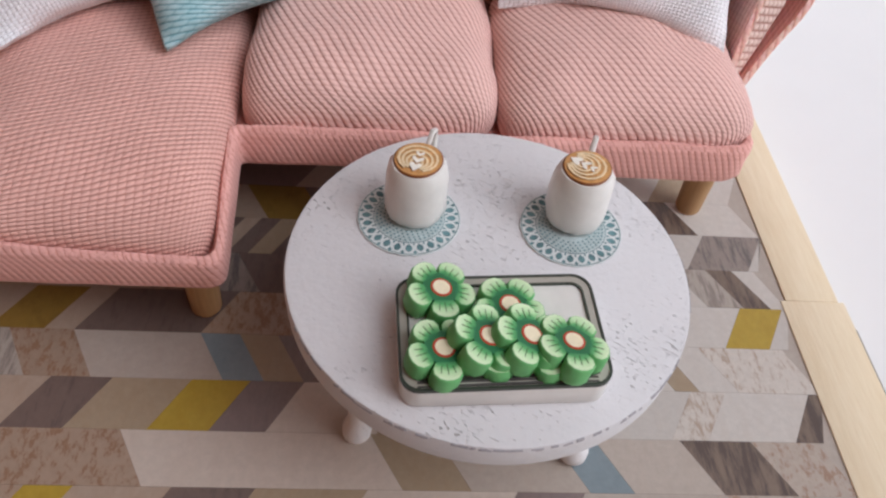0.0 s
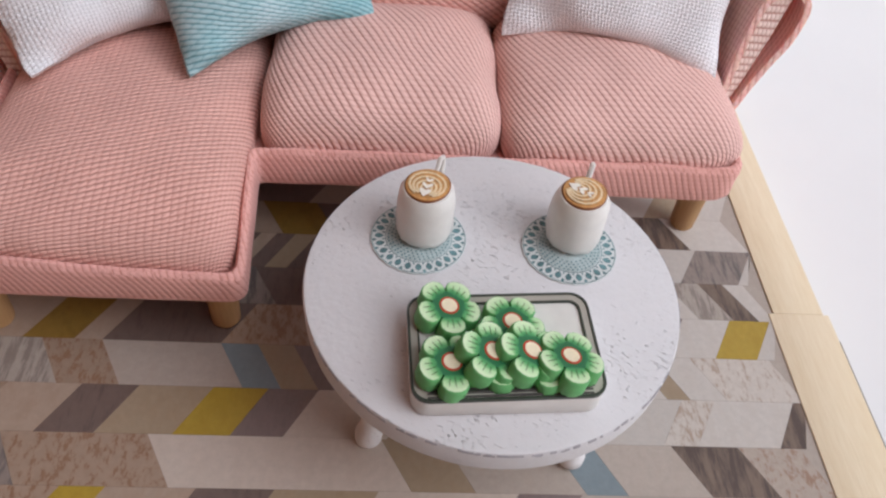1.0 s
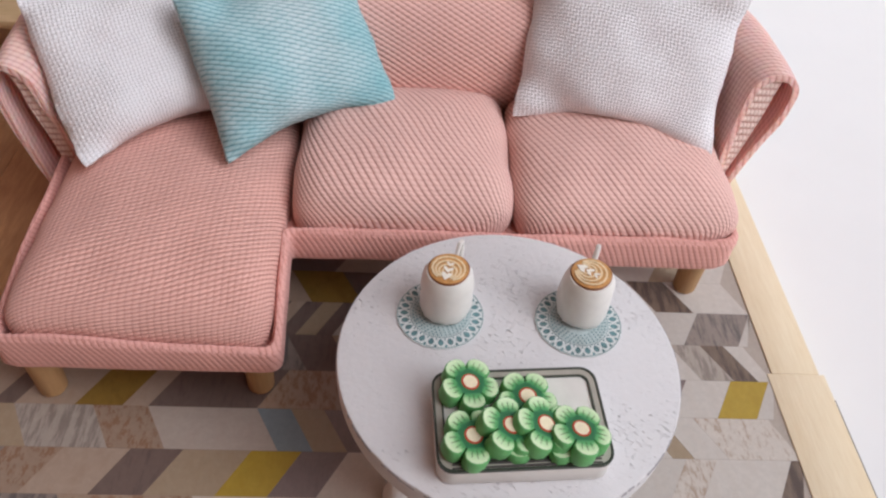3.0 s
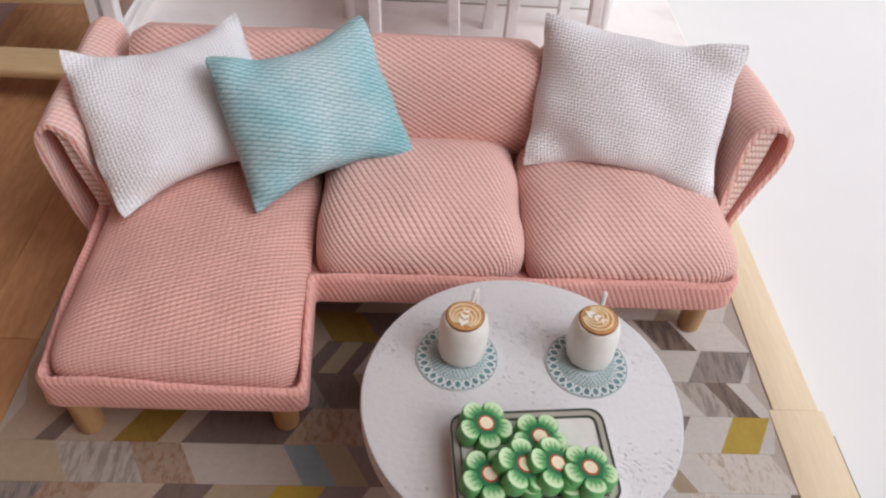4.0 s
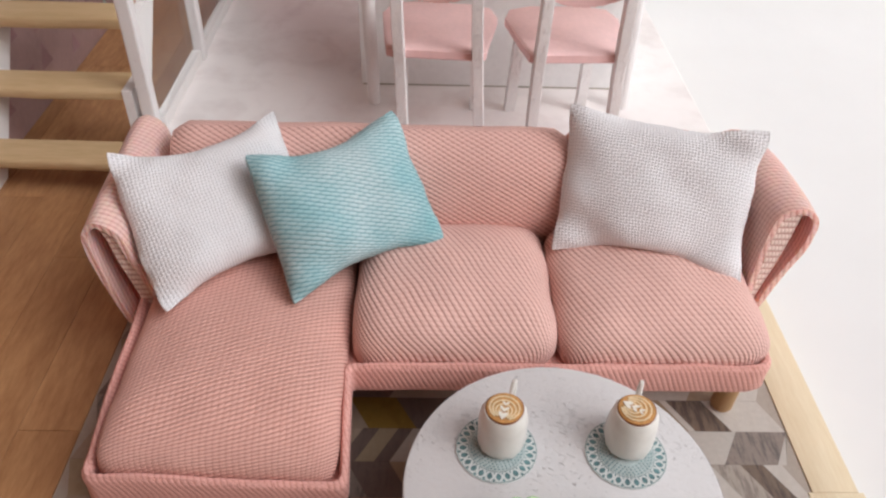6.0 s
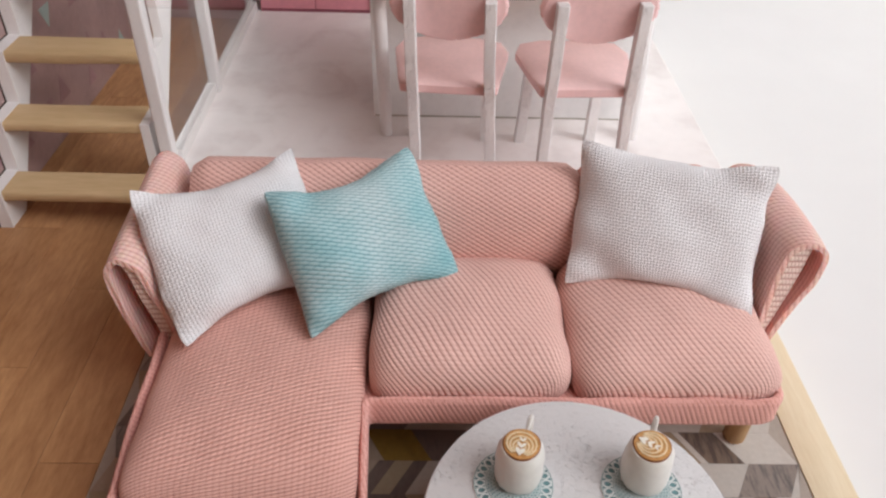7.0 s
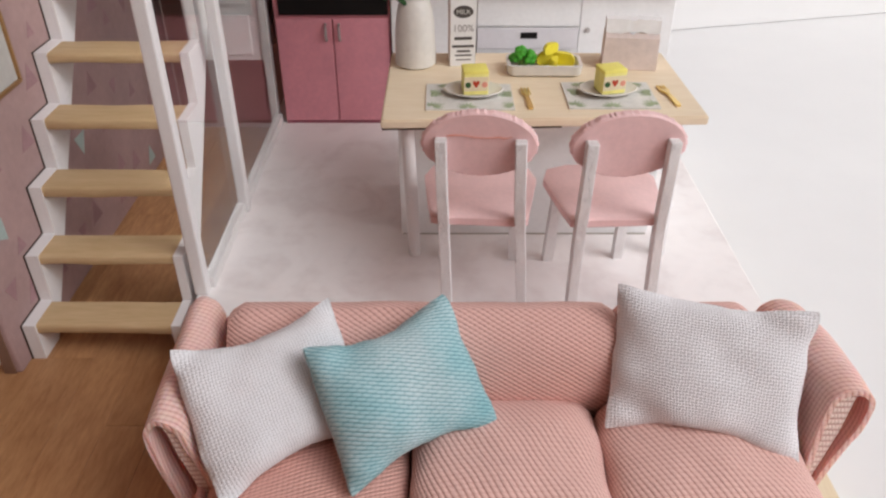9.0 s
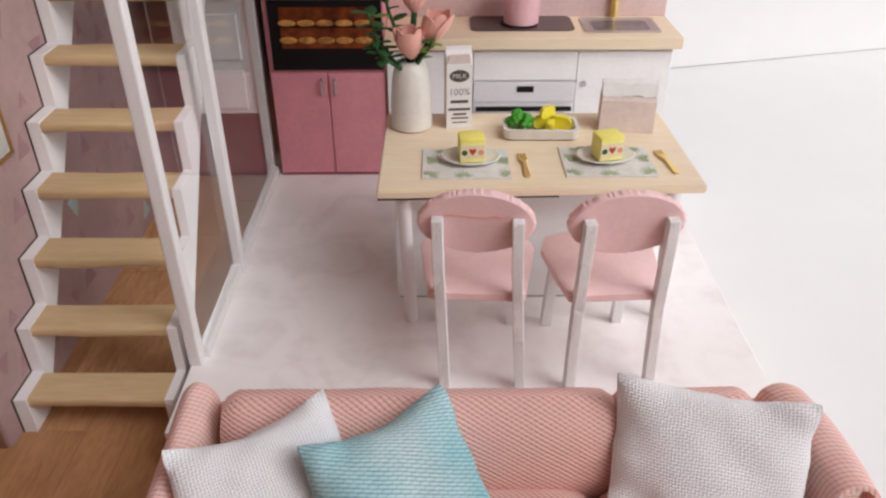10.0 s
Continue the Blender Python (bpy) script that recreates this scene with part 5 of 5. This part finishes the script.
for pts, count, size, lime in ((((-0.1, -0.1, -0.1), (-0.4, -0.2, 0.25), (-0.62, -0.25, 0.62), (-0.78, -0.2, 1.1)), 13, 0.30, 0.1),
                               (((-0.05, -0.15, -0.1), (-0.3, -0.3, 0.12), (-0.52, -0.4, 0.3), (-0.62, -0.42, 0.5)), 7, 0.26, 0.1),
                               (((0.05, -0.1, -0.1), (0.2, -0.2, 0.2), (0.36, -0.25, 0.42), (0.45, -0.3, 0.62)), 8, 0.22, 0.9),
                               (((0.05, 0.0, -0.1), (-0.2, 0.1, 0.5), (-0.4, 0.2, 1.0), (-0.5, 0.2, 1.5)), 10, 0.30, 0.2)):
    pts = [Vector(p) for p in pts]
    twig = part("twig", tube(nb(), pts, [0.045, 0.04, 0.035, 0.02], 7), LEAF, bunch)
    for i in range(count):
        t = 0.8 + 2.2 * (i + 1) / count
        k = min(int(t), 2)
        base = pts[k].lerp(pts[k + 1], t - k)
        turn = i * 2.4 + lr.uniform(-0.4, 0.4)
        d = Vector((math.cos(turn), math.sin(turn) * 0.8 - 0.15, lr.uniform(0.0, 0.7))).normalized()
        ln = size * lr.uniform(0.8, 1.2)
        s = d.cross(Vector((0, 0, 1))).normalized()
        up = s.cross(d)
        bm = nb()
        loops = []
        for q, w in ((0, 0.10), (0.2, 0.55), (0.5, 0.82), (0.8, 0.62), (0.95, 0.3), (1.0, 0.08)):
            c = base + d * ln * q - up * 0.07 * q * q
            loops.append([c + s * w * ln * 0.50, c + up * 0.02, c - s * w * ln * 0.50, c - up * 0.012])
        rings(bm, loops)
        part("leaf", bm, LEAF_L if lr.random() < lime else LEAF, twig)

carton = thing("milk_carton", (-0.56, 16.22, DZ), 5, "tall white milk carton with grey print", "carton")
bm = nb()
rings(bm, [[(-0.26, -a, z), (0.26, -a, z), (0.26, a, z), (-0.26, a, z)] for a, z in ((0.23, 0.0), (0.24, 0.02), (0.24, 1.36), (0.10, 1.54), (0.04, 1.60), (0.03, 1.66))])
part("box", bm, PAPER_W, carton, smooth=False)
part("side_strip", box(nb(), (-0.263, -0.235, 0.05), (-0.258, 0.235, 1.34)), KRAFT, carton, smooth=False)
part("gable", prism(nb(), [(-0.235, 1.375), (0.235, 1.375), (0.205, 1.53), (-0.205, 1.53)], -0.235, -0.11, "y"), KRAFT, carton, "grey-beige sloping top", smooth=False)
part("oval_mark", prism(nb(), [(0.20 * math.cos(a), 1.13 + 0.125 * math.sin(a)) for a in (2 * math.pi * i / 24 for i in range(24))], -0.247, -0.239, "y"), INK, carton, "dark oval mark", smooth=False)
word = bpy.data.curves.new("carton_word", "FONT")
word.body, word.size, word.align_x, word.extrude = "MILK", 0.135 * CM, "CENTER", 0.00002
word.materials.append(MAT_P)
word_ob = new("word_print", word)
word_ob.parent = carton
word_ob.matrix_basis = pose(0, -0.250 * CM, 1.085 * CM, 90, 0, 0)
tagged(word_ob, "pale printed word MILK on the oval")
bm = nb()
for x0, x1, z0, z1 in ((-0.2, 0.2, 0.56, 0.62), (-0.25, 0.25, 0.40, 0.45), (-0.14, 0.16, 0.30, 0.34), (-0.18, 0.2, 0.22, 0.25), (-0.16, 0.18, 0.13, 0.15)):
    box(bm, (x0 * 0.9, -0.246, z0), (x1 * 0.9, -0.239, z1))
part("print_bars", bm, INK, carton, "small dark lines of print", smooth=False)
curve = bpy.data.curves.new("carton_text", "FONT")
curve.body, curve.size, curve.align_x, curve.extrude = "100%", 0.20 * CM, "CENTER", 0.00002
curve.materials.append(INK_G)
txt = new("text_print", curve)
txt.parent = carton
txt.matrix_basis = pose(0, -0.244 * CM, 0.73 * CM, 90, 0, 0)
tagged(txt, "grey printed figures 100%")

dish = thing("fruit_tray", (1.10, 15.68, DZ), -1, "white tray with broccoli and cut lemons", "tray")
part("body", rings(nb(), [[(x, y, z) for x, y in round_rect(-0.74 + o, -0.36 + o, 0.74 - o, 0.36 - o, 0.14)] for o, z in ((0.06, 0), (0.0, 0.05), (-0.02, 0.24), (0.05, 0.24), (0.07, 0.08))]), CERAMIC, dish)
veg = thing("broccoli", (0.68, 15.72, DZ + 0.09), 0, "bright green broccoli floret on the tray", "broccoli")
vr = random.Random(4)
for i in range(30):
    bm = nb()
    a, b = vr.uniform(0, 6.28), vr.uniform(0.05, 1.0)
    c = Vector((0.22 * math.cos(a) * math.sqrt(1 - b * b * 0.8), 0.2 * math.sin(a) * math.sqrt(1 - b * b * 0.8), 0.14 + 0.2 * b))
    bmesh.ops.create_icosphere(bm, subdivisions=1, radius=vr.uniform(0.065, 0.1), matrix=Matrix.Translation(c))
    part("floret", bm, BROCC, veg)
part("stalk", lathe(nb(), [(0.09, 0.0), (0.10, 0.2)], 10), LEAF_L, veg)
for x, y, z, r, turn in ((1.20, 15.78, 0.10, 0.25, 20), (1.48, 15.72, 0.09, 0.26, -30), (1.36, 15.55, 0.08, 0.23, 80), (1.25, 15.70, 0.36, 0.20, 40)):
    c = Vector((0, 0, r * 0.55))
    bm = nb()
    rings(bm, [[(r * q * math.cos(a), r * q * math.sin(a) * 0.8, zz * r) for a in (math.pi * i / 11 for i in range(12))] for q, zz in ((0.7, 0.0), (1.0, 0.25), (1.0, 0.75), (0.72, 1.05))])
    solo("lemon_wedge", bm, LEMON, (x, y, DZ + z), turn, "cut bright yellow lemon wedge on the tray", "lemon", "lemon wedges")

bag = thing("paper_bag", (2.90, 16.02, DZ), -7, "pale paper bag with folded crumpled top", "paper bag")
bm = nb()
rings(bm, [[(-w, -d, z), (w, -d, z), (w, d, z), (-w, d, z)] for w, d, z in ((0.54, 0.27, 0.0), (0.55, 0.28, 0.03), (0.54, 0.26, 0.66), (0.52, 0.12, 0.88), (0.52, 0.05, 0.95))])
part("body", bm, KRAFT, bag, smooth=False)
bm = nb()
n = 14
rings(bm, [[(-0.54 + 1.08 * i / n, -0.225 + 0.25 * (z - 0.75) + 0.02 * noise.noise((i * 0.9, z * 4, 1)), z + 0.07 * noise.noise((i * 0.8, 2, z))) for i in range(n + 1)] + [(0.54 - 1.08 * i / n, 0.10, z + 0.07 * noise.noise(((n - i) * 0.8, 2, z))) for i in range(n + 1)] for z in (0.75, 0.80, 0.92, 1.01)])
part("folded_top", bm, PAPER_W, bag, "paler folded flap")
# ---- kitchen ----
tall = thing("oven_cabinet", (-3.75, 19.9, Z_UP), 0, "tall pink cabinet with built-in oven above two doors", "cabinet")
part("body", box(nb(), (-1.46, 0.05, 0.0), (1.46, 1.65, 9.0), 0.02), CAB_P, tall, smooth=False)
part("plinth_line", box(nb(), (-1.44, 0.0, 0.0), (1.44, 0.06, 0.06)), CAB_DP, tall, smooth=False)
for x0, x1, hx in ((-1.43, -0.015, -0.17), (0.015, 1.43, 0.17)):
    leaf = part("door", box(nb(), (x0, -0.03, 0.08), (x1, 0.05, 2.86), 0.02), CAB_P, tall, smooth=False)
    part("handle", tube(nb(), [(hx, -0.03, 2.30), (hx, -0.12, 2.34), (hx, -0.12, 2.68), (hx, -0.03, 2.72)], 0.035, 8), SILVER, leaf, "short silver handle")
oven = part("oven", box(nb(), (-1.33, -0.04, 2.94), (1.42, 0.05, 4.66), 0.02), DARK, tall, "black oven front", smooth=False)
part("window", box(nb(), (-1.05, -0.05, 3.50), (1.25, -0.035, 4.5)), CRUST, oven, "window showing baked rolls", smooth=False)
for r in range(2):
    for k in range(5):
        bm = nb()
        rings(bm, [[(-0.88 + k * 0.46 + q * 0.22 * math.cos(a), -0.05 - 0.03 * d, 3.70 + r * 0.42 + q * 0.085 * math.sin(a)) for a in (2 * math.pi * i / 12 for i in range(12))] for q, d in ((1, 0), (0.8, 0.6), (0.35, 1.0))])
        part("bread_roll", bm, CRUST_L, oven, "golden roll")
part("rack", box(nb(), (-1.1, -0.07, 4.02), (1.3, -0.04, 4.05)), DARK, oven, smooth=False)
part("top_bar", box(nb(), (-1.36, -0.10, 4.70), (1.44, 0.05, 4.78), 0.015), SILVER, tall, "silver oven bar")

units = thing("kitchen_units", (0, 19.78, Z_UP), 0, "white kitchen base units with built-in oven drawer", "kitchen unit")
part("body", box(nb(), (-2.26, 0.08, 0.0), (4.86, 1.7, 3.50), 0.01), PAPER_W, units, smooth=False)
for x0, x1 in ((-2.24, -0.105), (2.505, 4.84)):
    leaf = part("door", box(nb(), (x0, 0.0, 0.15), (x1, 0.08, 3.42), 0.02), PAPER_W, units, smooth=False)
    kx = x1 - 0.25 if x0 < 0 else x0 + 0.2
    part("knob", lathe(nb(), [(0.03, 0), (0.07, 0.02), (0.06, 0.06)], 12), SILVER, leaf, "small silver knob").matrix_basis = pose(kx * CM, 0, 2.6 * CM, 90, 0, 0)
front = part("oven_front", box(nb(), (-0.08, -0.02, 0.3), (2.48, 0.08, 2.62), 0.02), PAPER_W, units, "white oven front", smooth=False)
part("control_panel", box(nb(), (-0.08, -0.05, 2.12), (2.48, -0.02, 2.66), 0.015), PANEL_W, front, "pale grey control panel", smooth=False)
part("display", box(nb(), (1.02, -0.07, 2.40), (1.44, -0.048, 2.55)), DARK, front, "small dark display", smooth=False)
part("handle", box(nb(), (-0.02, -0.18, 1.92), (2.42, -0.10, 2.04), 0.02), DARK, front, "dark bar handle")
part("drawer", box(nb(), (-0.09, 0.0, 2.685), (2.49, 0.08, 3.42), 0.02), PAPER_W, units, smooth=False)
worktop = solo("worktop", box(nb(), (-2.28, 19.58, 4.44), (5.0, 21.515, 4.72), 0.02), OAK_TOP, label="pale oak kitchen worktop", category="worktop", smooth=False)
hob = thing("hob", (1.15, 20.78, 4.722), 0, "dark ceramic hob set in the worktop", "hob")
part("plate", prism(nb(), round_rect(-1.3, -0.62, 1.3, 0.62, 0.2), 0.0, 0.03), HOB_B, hob, smooth=False)
part("ring", lathe(nb(), [(0.42, 0.03), (0.45, 0.035), (0.45, 0.05), (0.40, 0.05)], 30, (-0.09, -0.05)), DARK, hob)
pot = thing("cooking_pot", (1.14, 20.75, 4.772), 0, "pink enamel pot standing on the hob", "pot")
part("body", lathe(nb(), [(0.39, 0), (0.44, 0.03), (0.455, 0.9), (0.475, 0.92), (0.44, 0.93), (0.41, 0.1)], 36), POT_P, pot)
sink = thing("sink", (3.62, 20.62, 4.721), 0, "steel sink set in the worktop", "sink")
part("rim", rings(nb(), [[(x, y, z) for x, y in round_rect(-0.95 + o, -0.62 + o, 0.95 - o, 0.62 - o, 0.12)] for o, z in ((0, 0.0), (0, 0.03), (0.1, 0.035), (0.14, 0.004))]), SILVER, sink)
# no hollow is cut: the basin's shade is a flat grey plate
part("basin_shade", prism(nb(), round_rect(-0.70, -0.42, 0.72, 0.40, 0.14), 0.004, 0.012), BASIN, sink, "flat grey plate for the shaded basin", smooth=False)
tap = solo("tap", tube(nb(), [(0, 0, 0.0), (0, 0, 1.1), (0, -0.12, 1.35), (0, -0.38, 1.38), (0, -0.5, 1.2), (0, -0.5, 0.95)], 0.10, 12), GOLD, (3.62, 21.40, 4.722), 0, "curved gold tap behind the sink", "tap")
